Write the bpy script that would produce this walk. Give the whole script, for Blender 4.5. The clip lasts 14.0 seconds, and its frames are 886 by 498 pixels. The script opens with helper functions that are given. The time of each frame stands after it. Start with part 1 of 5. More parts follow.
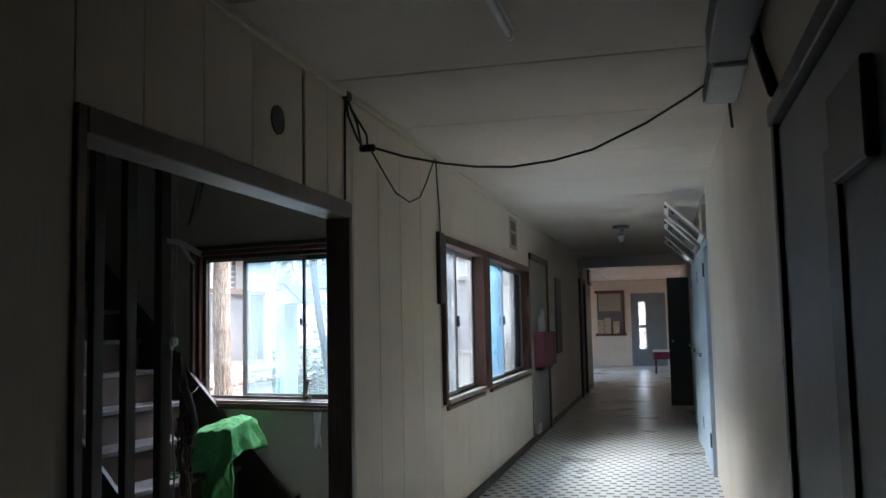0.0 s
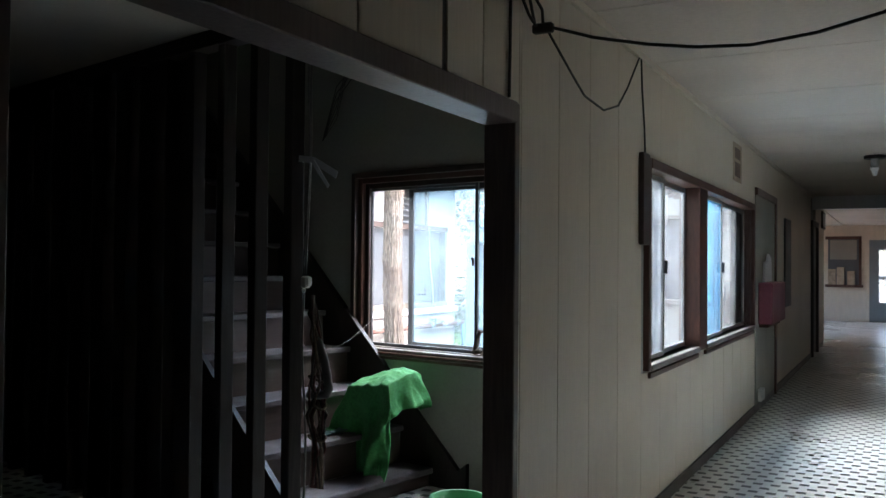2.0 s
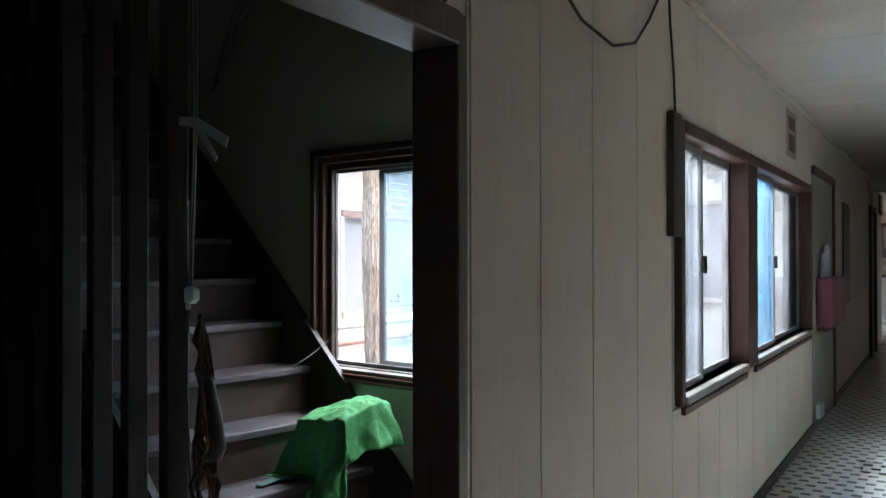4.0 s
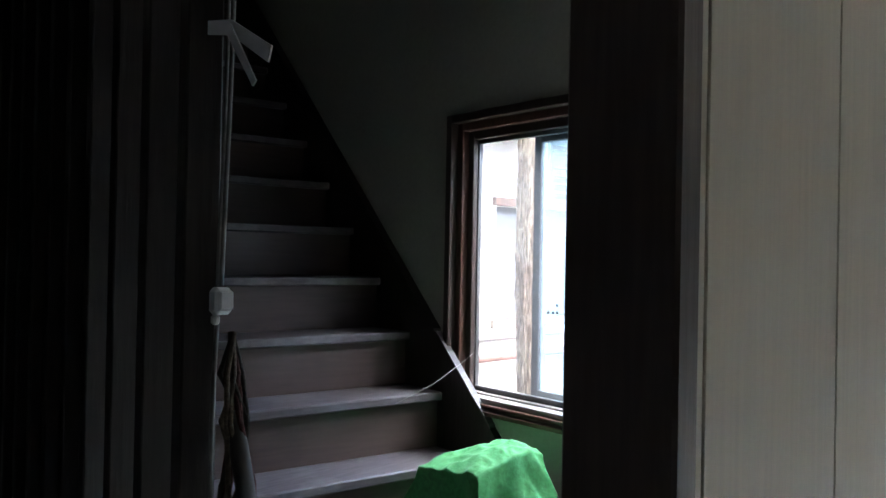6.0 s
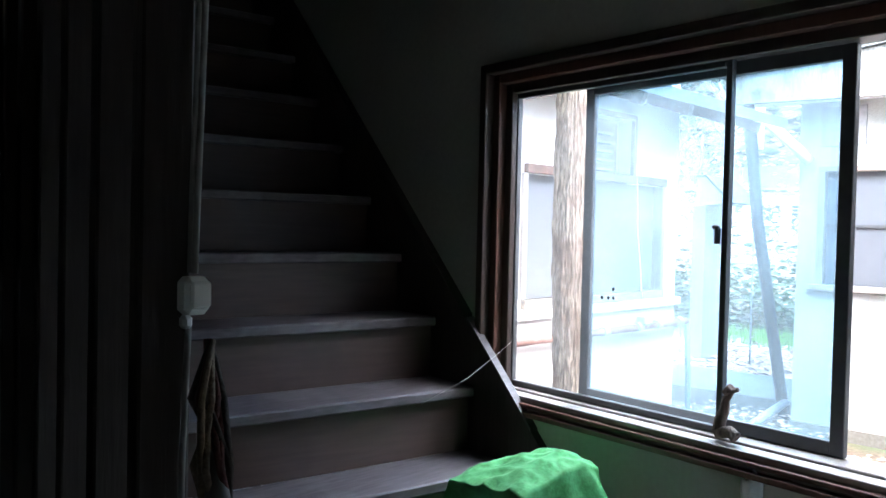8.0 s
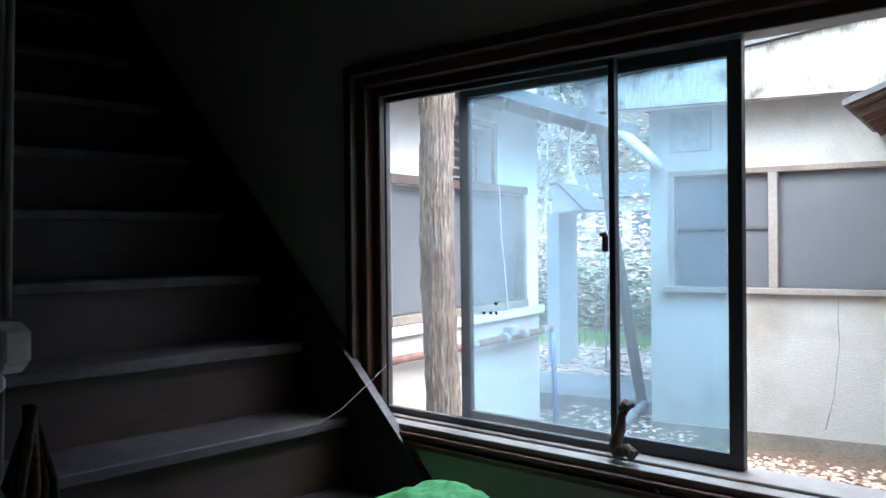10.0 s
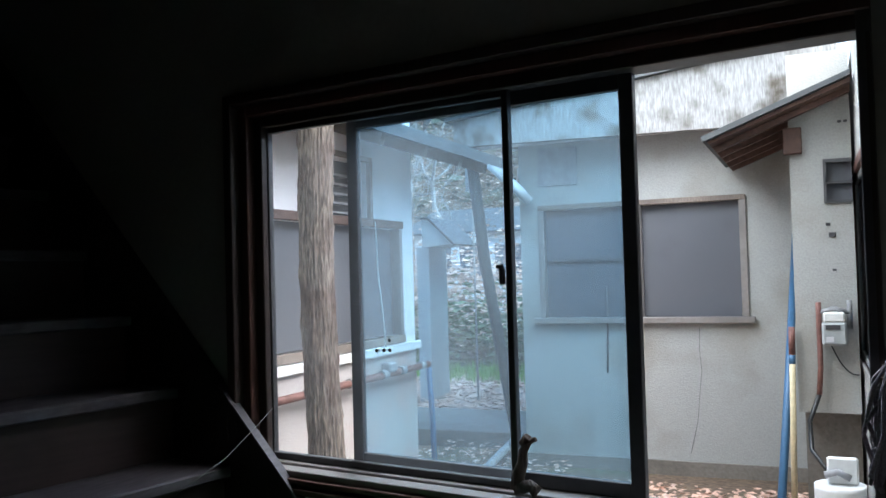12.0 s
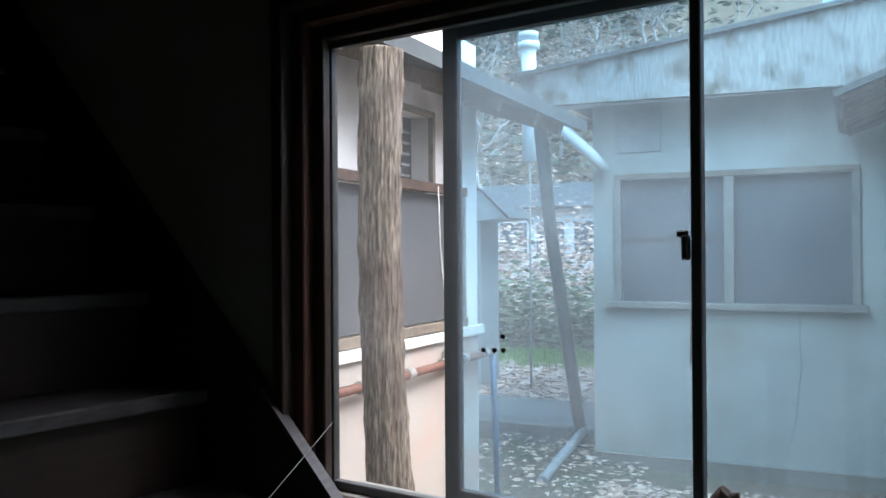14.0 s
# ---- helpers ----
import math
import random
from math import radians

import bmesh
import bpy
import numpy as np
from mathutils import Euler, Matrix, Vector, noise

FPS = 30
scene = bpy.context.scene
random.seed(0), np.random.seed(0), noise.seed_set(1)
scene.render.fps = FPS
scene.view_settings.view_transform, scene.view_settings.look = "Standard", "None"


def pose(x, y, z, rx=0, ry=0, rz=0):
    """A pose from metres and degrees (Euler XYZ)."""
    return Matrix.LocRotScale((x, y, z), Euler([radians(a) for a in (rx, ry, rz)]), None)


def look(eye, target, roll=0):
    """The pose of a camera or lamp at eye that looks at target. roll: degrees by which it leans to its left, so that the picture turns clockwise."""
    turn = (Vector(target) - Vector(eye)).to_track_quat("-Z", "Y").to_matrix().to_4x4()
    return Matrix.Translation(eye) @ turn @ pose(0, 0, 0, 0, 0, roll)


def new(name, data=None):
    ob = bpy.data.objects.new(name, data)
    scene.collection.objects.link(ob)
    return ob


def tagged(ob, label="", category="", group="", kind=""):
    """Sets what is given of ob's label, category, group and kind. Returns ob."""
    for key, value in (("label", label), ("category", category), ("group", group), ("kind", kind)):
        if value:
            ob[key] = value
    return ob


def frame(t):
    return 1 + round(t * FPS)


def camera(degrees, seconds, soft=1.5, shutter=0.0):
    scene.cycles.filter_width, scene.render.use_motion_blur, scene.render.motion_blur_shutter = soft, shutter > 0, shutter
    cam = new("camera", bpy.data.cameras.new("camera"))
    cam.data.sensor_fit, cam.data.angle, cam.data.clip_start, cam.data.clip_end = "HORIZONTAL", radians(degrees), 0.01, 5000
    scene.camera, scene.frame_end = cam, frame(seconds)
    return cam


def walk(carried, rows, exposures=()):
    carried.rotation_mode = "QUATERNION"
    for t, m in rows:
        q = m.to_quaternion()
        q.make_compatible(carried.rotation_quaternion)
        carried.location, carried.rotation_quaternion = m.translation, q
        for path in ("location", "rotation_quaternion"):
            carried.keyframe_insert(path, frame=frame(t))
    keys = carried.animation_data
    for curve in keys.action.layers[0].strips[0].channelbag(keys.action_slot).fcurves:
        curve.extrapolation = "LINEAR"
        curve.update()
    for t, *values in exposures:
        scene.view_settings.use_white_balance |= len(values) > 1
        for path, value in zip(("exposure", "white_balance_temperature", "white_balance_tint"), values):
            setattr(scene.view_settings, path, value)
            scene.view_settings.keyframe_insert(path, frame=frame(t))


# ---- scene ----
cam = camera(54.5, 14.0)

PATH = [
    (0, (0.308, 0.394, 1.348), (-0.184, 2.325, 1.52), -1.2),
    (0.5, (0.235, 0.755, 1.358), (-0.43, 2.633, 1.535), 1.7),
    (1, (0.121, 0.954, 1.346), (-0.713, 2.769, 1.426), -1.1),
    (1.5, (0.046, 1.182, 1.36), (-0.82, 2.984, 1.413), -2.2),
    (2, (0.057, 1.477, 1.358), (-0.881, 3.243, 1.396), 0.5),
    (2.2, (0.064, 1.582, 1.363), (-0.963, 3.299, 1.378), 0.2),
    (4.3, (-0.283, 2.8, 1.399), (-1.291, 4.527, 1.418), -0.2),
    (4.5, (-0.328, 2.908, 1.388), (-1.396, 4.599, 1.422), -2.2),
    (5, (-0.502, 3.153, 1.377), (-1.835, 4.644, 1.399), 0.1),
    (5.5, (-0.676, 3.345, 1.371), (-2.022, 4.824, 1.388), 1.7),
    (6, (-0.796, 3.57, 1.377), (-2.123, 5.066, 1.394), 1.1),
    (6.5, (-0.913, 3.745, 1.374), (-2.277, 5.207, 1.316), 4.4),
    (7, (-1.019, 3.835, 1.375), (-2.425, 5.255, 1.291), 3.1),
    (7.2, (-1.082, 3.856, 1.378), (-2.444, 5.319, 1.309), 1.9),
    (9.3, (-1.272, 3.974, 1.386), (-2.605, 5.464, 1.354), 0.7),
    (9.5, (-1.317, 3.998, 1.385), (-2.601, 5.531, 1.353), 0.0),
    (10, (-1.381, 4.04, 1.388), (-2.454, 5.727, 1.37), -0.6),
    (10.5, (-1.41, 4.071, 1.407), (-2.306, 5.859, 1.385), -4.6),
    (11, (-1.45, 4.066, 1.414), (-2.161, 5.935, 1.434), -3.3),
    (11.5, (-1.441, 4.054, 1.39), (-2.197, 5.904, 1.469), -1.4),
    (12, (-1.492, 4.065, 1.386), (-2.282, 5.901, 1.445), -1.6),
    (12.5, (-1.599, 4.132, 1.377), (-2.371, 5.977, 1.412), -1.0),
    (13, (-1.706, 4.317, 1.367), (-2.544, 6.133, 1.373), -2.2),
    (13.5, (-1.85, 4.523, 1.372), (-2.764, 6.302, 1.375), -1.3),
    (14, (-1.981, 4.654, 1.372), (-2.84, 6.46, 1.38), -0.4),
]
LIGHT = [(0.0, 4.15, 6400, 9), (2.2, 4.12, 6400, 9), (4.3, 4.35, 6400, 9), (5.0, 4.75, 6300, 9), (5.6, 4.85, 6200, 9), (6.4, 4.5, 6100, 8), (7.2, 4.55, 6000, 8), (9.3, 3.5, 6000, 7), (10.0, 3.25, 6000, 7), (10.6, 2.75, 6000, 7), (11.0, 2.55, 6000, 7), (12.5, 2.4, 6200, 7), (14.0, 2.5, 6500, 8)]
walk(cam, [(t, look(eye, target, roll)) for t, eye, target, roll in PATH], LIGHT)

# ---- light ----
world = bpy.data.worlds.new("overcast_world")
scene.world = world
world.use_nodes = True
wn = world.node_tree.nodes
sky = wn.new("ShaderNodeTexSky")
sky.sky_type, sky.sun_disc, sky.sun_elevation, sky.sun_rotation = "NISHITA", False, radians(58), radians(106)
sky.air_density, sky.dust_density = 1.0, 4.0
world.node_tree.links.new(sky.outputs["Color"], wn["Background"].inputs["Color"])
wn["Background"].inputs["Strength"].default_value = 0.15
sun = new("sun", bpy.data.lights.new("sun", "SUN"))
sun.data.energy, sun.data.angle, sun.data.color = 1.5, radians(100), (1.0, 0.97, 0.93)
sun.matrix_world = look((0, 0, 20), (-12, 3.4, 0))


def sky_lamp(name, at, to, w, h, watts):
    """Unseen area lamp high over the yard before a window, added in place of sky light."""
    d = bpy.data.lights.new(name, "AREA")
    d.shape, d.size, d.size_y, d.energy, d.color = "RECTANGLE", w, h, watts, (0.93, 0.97, 1.0)
    ob = new(name, d)
    ob.matrix_world = look(at, to)


# added fill lamps out of view; they brighten the rooms behind the windows
sky_lamp("fill_over_corridor_windows", (-3.2, 8.0, 3.6), (0.4, 8.0, 0.0), 3.0, 1.4, 38)
sky_lamp("fill_over_stair_window", (-1.6, 8.2, 3.9), (-2.6, 5.2, 0.6), 2.4, 1.4, 5)
sky_lamp("fill_over_end_window", (-6.2, 22.5, 3.4), (-1.5, 22.5, 0.2), 3.0, 1.6, 9)


# ---- materials ----
def mat(name, base, rough=0.6, metal=0.0, grain=0.12, scale=30.0, stretch=(1, 1, 1), stain=0.12, stain_scale=2.5,
        bump=0.15, stain_color=None, per_object=0.0, spec=0.5):
    """Principled material with grain, stains and fine relief at real-world size."""
    m = bpy.data.materials.new(name)
    m.use_nodes = True
    n, l = m.node_tree.nodes, m.node_tree.links
    b = n["Principled BSDF"]
    b.inputs["Metallic"].default_value = metal
    b.inputs["Specular IOR Level"].default_value = spec
    geo = n.new("ShaderNodeTexCoord")
    mp = n.new("ShaderNodeMapping")
    mp.inputs["Scale"].default_value = stretch
    l.new(geo.outputs["Object"], mp.inputs["Vector"])
    fine = n.new("ShaderNodeTexNoise")
    fine.inputs["Scale"].default_value, fine.inputs["Detail"].default_value = scale, 8
    l.new(mp.outputs["Vector"], fine.inputs["Vector"])
    big = n.new("ShaderNodeTexNoise")
    big.inputs["Scale"].default_value, big.inputs["Detail"].default_value = stain_scale, 5
    l.new(geo.outputs["Object"], big.inputs["Vector"])
    c1 = n.new("ShaderNodeMix")
    c1.data_type = "RGBA"
    c1.inputs["A"].default_value = (*[v * (1 - grain) for v in base], 1)
    c1.inputs["B"].default_value = (*[min(1, v * (1 + grain)) for v in base], 1)
    ramp = n.new("ShaderNodeMapRange")
    ramp.inputs["From Min"].default_value, ramp.inputs["From Max"].default_value = 0.3, 0.7
    l.new(fine.outputs["Fac"], ramp.inputs["Value"])
    l.new(ramp.outputs["Result"], c1.inputs["Factor"])
    c2 = n.new("ShaderNodeMix")
    c2.data_type = "RGBA"
    ramp2 = n.new("ShaderNodeMapRange")
    ramp2.inputs["From Min"].default_value, ramp2.inputs["From Max"].default_value = 0.5, 0.72
    ramp2.inputs["To Max"].default_value = min(1, stain * 3)
    l.new(big.outputs["Fac"], ramp2.inputs["Value"])
    l.new(ramp2.outputs["Result"], c2.inputs["Factor"])
    l.new(c1.outputs["Result"], c2.inputs["A"])
    c2.inputs["B"].default_value = (*(stain_color or [v * 0.6 for v in base]), 1)
    out = c2.outputs["Result"]
    if per_object:
        info = n.new("ShaderNodeObjectInfo")
        hsv = n.new("ShaderNodeHueSaturation")
        r3 = n.new("ShaderNodeMapRange")
        r3.inputs["To Min"].default_value, r3.inputs["To Max"].default_value = 1 - per_object, 1 + per_object
        l.new(info.outputs["Random"], r3.inputs["Value"])
        l.new(r3.outputs["Result"], hsv.inputs["Value"])
        l.new(out, hsv.inputs["Color"])
        out = hsv.outputs["Color"]
    l.new(out, b.inputs["Base Color"])
    r4 = n.new("ShaderNodeMapRange")
    r4.inputs["To Min"].default_value, r4.inputs["To Max"].default_value = max(0.02, rough - 0.12), min(1, rough + 0.12)
    l.new(big.outputs["Fac"], r4.inputs["Value"])
    l.new(r4.outputs["Result"], b.inputs["Roughness"])
    if bump:
        bp = n.new("ShaderNodeBump")
        bp.inputs["Strength"].default_value, bp.inputs["Distance"].default_value = bump, 0.01
        l.new(fine.outputs["Fac"], bp.inputs["Height"])
        l.new(bp.outputs["Normal"], b.inputs["Normal"])
    return m


def glass_mat(name, tint, haze):
    """Clear or tinted pane: see-through with a gloss, and a film of dust."""
    m = bpy.data.materials.new(name)
    m.use_nodes = True
    n, l = m.node_tree.nodes, m.node_tree.links
    n.remove(n["Principled BSDF"])
    see, gloss, dust = n.new("ShaderNodeBsdfTransparent"), n.new("ShaderNodeBsdfGlossy"), n.new("ShaderNodeBsdfTranslucent")
    see.inputs["Color"].default_value = (*tint, 1)
    gloss.inputs["Roughness"].default_value = 0.03
    dust.inputs["Color"].default_value = (*[0.6 + 0.4 * v for v in tint], 1)
    noise_tex, rng = n.new("ShaderNodeTexNoise"), n.new("ShaderNodeMapRange")
    co = n.new("ShaderNodeTexCoord")
    l.new(co.outputs["Object"], noise_tex.inputs["Vector"])
    noise_tex.inputs["Scale"].default_value, noise_tex.inputs["Detail"].default_value = 4, 6
    rng.inputs["From Min"].default_value, rng.inputs["From Max"].default_value = 0.3, 0.75
    rng.inputs["To Min"].default_value, rng.inputs["To Max"].default_value = haze * 0.6, haze * 1.5
    l.new(noise_tex.outputs["Fac"], rng.inputs["Value"])
    a, b = n.new("ShaderNodeMixShader"), n.new("ShaderNodeMixShader")
    l.new(rng.outputs["Result"], a.inputs["Fac"])
    l.new(see.outputs[0], a.inputs[1])
    l.new(dust.outputs[0], a.inputs[2])
    lw, pw, gl = n.new("ShaderNodeLayerWeight"), n.new("ShaderNodeMath"), n.new("ShaderNodeMapRange")
    pw.operation = "POWER"
    pw.inputs[1].default_value = 5.0
    l.new(lw.outputs["Facing"], pw.inputs[0])
    gl.inputs["To Min"].default_value, gl.inputs["To Max"].default_value = 0.02, 0.5
    l.new(pw.outputs[0], gl.inputs["Value"])
    l.new(gl.outputs["Result"], b.inputs["Fac"])
    l.new(a.outputs[0], b.inputs[1])
    l.new(gloss.outputs[0], b.inputs[2])
    l.new(b.outputs[0], n["Material Output"].inputs["Surface"])
    return m


def floor_mat():
    """White vinyl sheet printed with staggered dark dashes inside pale hexagons."""
    m = mat("vinyl_floor", (0.72, 0.73, 0.70), 0.30, grain=0.05, scale=60, stain=0.12, stain_scale=1.3, bump=0.03, stain_color=(0.42, 0.41, 0.37))
    n, l = m.node_tree.nodes, m.node_tree.links
    b = n["Principled BSDF"]
    base = b.inputs["Base Color"].links[0].from_socket
    co, sep = n.new("ShaderNodeTexCoord"), n.new("ShaderNodeSeparateXYZ")
    l.new(co.outputs["Object"], sep.inputs[0])

    def math_node(op, a, v=None):
        k = n.new("ShaderNodeMath")
        k.operation = op
        for i, s in enumerate((a, v)):
            if s is None:
                continue
            if isinstance(s, (int, float)):
                k.inputs[i].default_value = s
            else:
                l.new(s, k.inputs[i])
        return k.outputs[0]

    px, py = 0.105, 0.107
    row = math_node("DIVIDE", sep.outputs["Y"], py)
    odd = math_node("MULTIPLY", math_node("FLOORED_MODULO", math_node("FLOOR", row), 2), 0.5)
    u = math_node("FRACT", math_node("ADD", math_node("DIVIDE", sep.outputs["X"], px), odd))
    v = math_node("FRACT", row)
    inx = math_node("LESS_THAN", math_node("ABSOLUTE", math_node("SUBTRACT", u, 0.5)), 0.27)
    iny = math_node("LESS_THAN", math_node("ABSOLUTE", math_node("SUBTRACT", v, 0.5)), 0.23)
    dash = math_node("MULTIPLY", inx, iny)
    mix = n.new("ShaderNodeMix")
    mix.data_type = "RGBA"
    l.new(dash, mix.inputs["Factor"])
    l.new(base, mix.inputs["A"])
    mix.inputs["B"].default_value = (0.02, 0.024, 0.02, 1)
    l.new(mix.outputs["Result"], b.inputs["Base Color"])
    return m


M = {}
M["cream"] = mat("cream_panel_paint", (0.64, 0.57, 0.47), 0.5, grain=0.05, scale=14, stretch=(1, 6, 0.3), stain=0.1, stain_scale=1.1, bump=0.05, per_object=0.02)
M["ceiling"] = mat("ceiling_board", (0.62, 0.56, 0.49), 0.8, grain=0.04, scale=40, stain=0.16, stain_scale=0.8, bump=0.05, stain_color=(0.4, 0.37, 0.33))
M["plaster"] = mat("grey_plaster", (0.31, 0.30, 0.26), 0.85, grain=0.05, scale=50, stain=0.1, stain_scale=1.2, bump=0.12)
M["dark_wood"] = mat("dark_stained_wood", (0.022, 0.016, 0.0145), 0.5, grain=0.35, scale=18, stretch=(4, 4, 0.35), stain=0.2, bump=0.15, per_object=0.15)
M["brown_trim"] = mat("brown_trim", (0.04, 0.026, 0.022), 0.4, grain=0.25, scale=22, stretch=(5, 5, 0.5), stain=0.2, bump=0.1)
M["jamb"] = mat("brown_post_wood", (0.11, 0.08, 0.07), 0.45, grain=0.25, scale=18, stretch=(4, 4, 0.35), stain=0.2, bump=0.1)
M["riser"] = mat("reddish_riser_wood", (0.062, 0.042, 0.038), 0.5, spec=0.35, grain=0.14, scale=9, stretch=(0.5, 0.5, 7), stain=0.25, stain_scale=3, bump=0.03)
M["tread"] = mat("worn_stair_wood", (0.085, 0.072, 0.078), 0.62, spec=0.3, grain=0.25, scale=16, stretch=(5, 0.6, 5), stain=0.25, stain_scale=5, bump=0.12, stain_color=(0.17, 0.16, 0.165))
M["window_wood"] = mat("reddish_window_wood", (0.085, 0.038, 0.028), 0.45, grain=0.25, scale=25, stretch=(3, 3, 0.5), stain=0.2, bump=0.12)
M["alu"] = mat("grey_aluminium", (0.42, 0.42, 0.42), 0.4, metal=0.7, grain=0.08, scale=40, stain=0.2, bump=0.03)
M["alu_dark"] = mat("dark_aluminium", (0.10, 0.10, 0.105), 0.45, metal=0.5, grain=0.1, scale=40, stain=0.2, bump=0.03)
M["sill"] = mat("pale_sill_metal", (0.28, 0.255, 0.24), 0.4, metal=0.3, grain=0.1, scale=30, stain=0.25, bump=0.05)
M["black"] = mat("black_plastic", (0.012, 0.012, 0.013), 0.45, grain=0.2, stain=0.0, bump=0.05)
M["cable"] = mat("dark_cable", (0.018, 0.017, 0.017), 0.5, grain=0.2, stain=0, bump=0)
M["old_pipe"] = mat("dull_plastic_pipe", (0.11, 0.10, 0.095), 0.6, grain=0.2, stain=0.3, stain_scale=9, bump=0.1)
M["rope_red"] = mat("faded_red_rope", (0.09, 0.035, 0.03), 0.95, grain=0.4, scale=120, stain=0.2, bump=0.4)
M["rope_brown"] = mat("dark_rope", (0.05, 0.04, 0.033), 0.95, grain=0.4, scale=120, stain=0.2, bump=0.4)
M["rope_tan"] = mat("tan_rope", (0.16, 0.12, 0.085), 0.95, grain=0.4, scale=120, stain=0.2, bump=0.4)
M["cord"] = mat("grey_cord", (0.22, 0.21, 0.2), 0.7, grain=0.2, stain=0.1, bump=0.1)
M["white_plastic"] = mat("white_plastic", (0.7, 0.7, 0.68), 0.4, grain=0.05, stain=0.1, bump=0.02)
M["green"] = mat("green_cloth", (0.05, 0.235, 0.07), 0.85, grain=0.22, scale=60, stain=0.25, stain_scale=11, bump=0.2, stain_color=(0.08, 0.30, 0.11))
M["teal_rag"] = mat("dark_teal_cloth", (0.06, 0.12, 0.11), 0.9, grain=0.3, scale=60, stain=0.2, bump=0.2)
M["bucket"] = mat("green_plastic", (0.05, 0.28, 0.10), 0.35, grain=0.08, stain=0.1, bump=0.02)
M["blue_door"] = mat("blue_grey_door_paint", (0.17, 0.20, 0.22), 0.45, grain=0.06, scale=20, stain=0.15, stain_scale=1.5, bump=0.04)
M["light_blue"] = mat("pale_blue_paint", (0.42, 0.52, 0.60), 0.45, grain=0.06, scale=20, stain=0.1, bump=0.04)
M["white_paint"] = mat("white_paint", (0.72, 0.73, 0.73), 0.5, grain=0.05, stain=0.12, bump=0.05)
M["maroon"] = mat("maroon_paint", (0.20, 0.055, 0.08), 0.5, grain=0.08, stain=0.12, bump=0.04)
M["red_cloth"] = mat("dark_red_cloth", (0.16, 0.02, 0.05), 0.9, grain=0.2, scale=80, stain=0.1, bump=0.2)
M["paper"] = mat("paper", (0.62, 0.62, 0.64), 0.8, grain=0.05, stain=0.15, bump=0.03)
M["old_paper"] = mat("old_poster_paper", (0.42, 0.33, 0.24), 0.8, grain=0.2, scale=40, stain=0.3, stain_scale=14, bump=0.03)
M["dark_green"] = mat("dark_green_paint", (0.035, 0.05, 0.05), 0.5, grain=0.1, stain=0.1, bump=0.04)
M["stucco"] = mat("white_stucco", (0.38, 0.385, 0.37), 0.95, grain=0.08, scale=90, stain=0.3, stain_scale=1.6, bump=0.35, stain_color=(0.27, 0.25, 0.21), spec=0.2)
M["stucco2"] = mat("weathered_stucco", (0.78, 0.76, 0.77), 0.9, grain=0.08, scale=70, stain=0.25, stain_scale=2.2, bump=0.3, stain_color=(0.36, 0.34, 0.34))
M["pink_stucco"] = mat("reddish_stained_stucco", (0.44, 0.41, 0.40), 0.9, grain=0.1, scale=70, stain=0.28, stain_scale=2.0, bump=0.3, stain_color=(0.47, 0.30, 0.26))
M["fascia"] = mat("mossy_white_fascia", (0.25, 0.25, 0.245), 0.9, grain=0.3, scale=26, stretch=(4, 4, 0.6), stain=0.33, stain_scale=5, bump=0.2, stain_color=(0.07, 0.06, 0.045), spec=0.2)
M["concrete"] = mat("damp_concrete", (0.20, 0.18, 0.155), 0.9, grain=0.15, scale=40, stain=0.3, stain_scale=2, bump=0.3)
M["grille"] = mat("dark_glass_screen", (0.10, 0.105, 0.12), 0.5, grain=0.05, scale=200, stain=0.1, bump=0.02)
M["grey_wood"] = mat("weathered_wood", (0.22, 0.18, 0.15), 0.8, grain=0.3, scale=30, stretch=(4, 4, 0.6), stain=0.3, bump=0.3)
M["brown_wood"] = mat("brown_outdoor_wood", (0.11, 0.06, 0.045), 0.7, grain=0.3, scale=30, stain=0.3, bump=0.25)
M["roof"] = mat("grey_roof_sheet", (0.06, 0.066, 0.07), 0.6, grain=0.2, scale=20, stain=0.3, bump=0.2)
M["bark"] = mat("shredded_bark", (0.175, 0.14, 0.118), 0.95, grain=0.7, scale=40, stretch=(2.6, 2.6, 0.5), stain=0.33, stain_scale=4.5, bump=1.0, stain_color=(0.085, 0.05, 0.042))
M["rust_pipe"] = mat("rusty_red_pipe", (0.18, 0.08, 0.065), 0.7, grain=0.2, stain=0.3, stain_scale=10, bump=0.2)
M["grey_pipe"] = mat("grey_pipe", (0.3, 0.3, 0.31), 0.6, grain=0.15, stain=0.3, stain_scale=9, bump=0.15)
M["blue_pole"] = mat("blue_pole_paint", (0.05, 0.13, 0.24), 0.5, grain=0.1, stain=0.1, bump=0.05)
M["teal_wood"] = mat("bluish_weathered_wood", (0.045, 0.06, 0.065), 0.8, grain=0.3, scale=30, stretch=(4, 4, 0.6), stain=0.3, bump=0.25)
M["beige_pole"] = mat("bamboo_beige", (0.55, 0.47, 0.30), 0.6, grain=0.12, stain=0.15, bump=0.05)
M["meter"] = mat("grey_meter_case", (0.36, 0.38, 0.38), 0.5, grain=0.06, stain=0.15, bump=0.05)
M["mop"] = mat("grey_mop_yarn", (0.30, 0.27, 0.30), 0.95, grain=0.3, scale=150, stain=0.2, stain_scale=20, bump=0.4)
M["soil"] = mat("leaf_strewn_soil", (0.13, 0.09, 0.06), 0.95, grain=0.4, scale=25, stain=0.35, stain_scale=1.2, bump=0.6, stain_color=(0.08, 0.10, 0.05))
M["leaf"] = mat("dry_leaf", (0.58, 0.37, 0.28), 0.8, grain=0.4, scale=14, stain=0.5, stain_scale=5, bump=0, stain_color=(0.76, 0.60, 0.52))
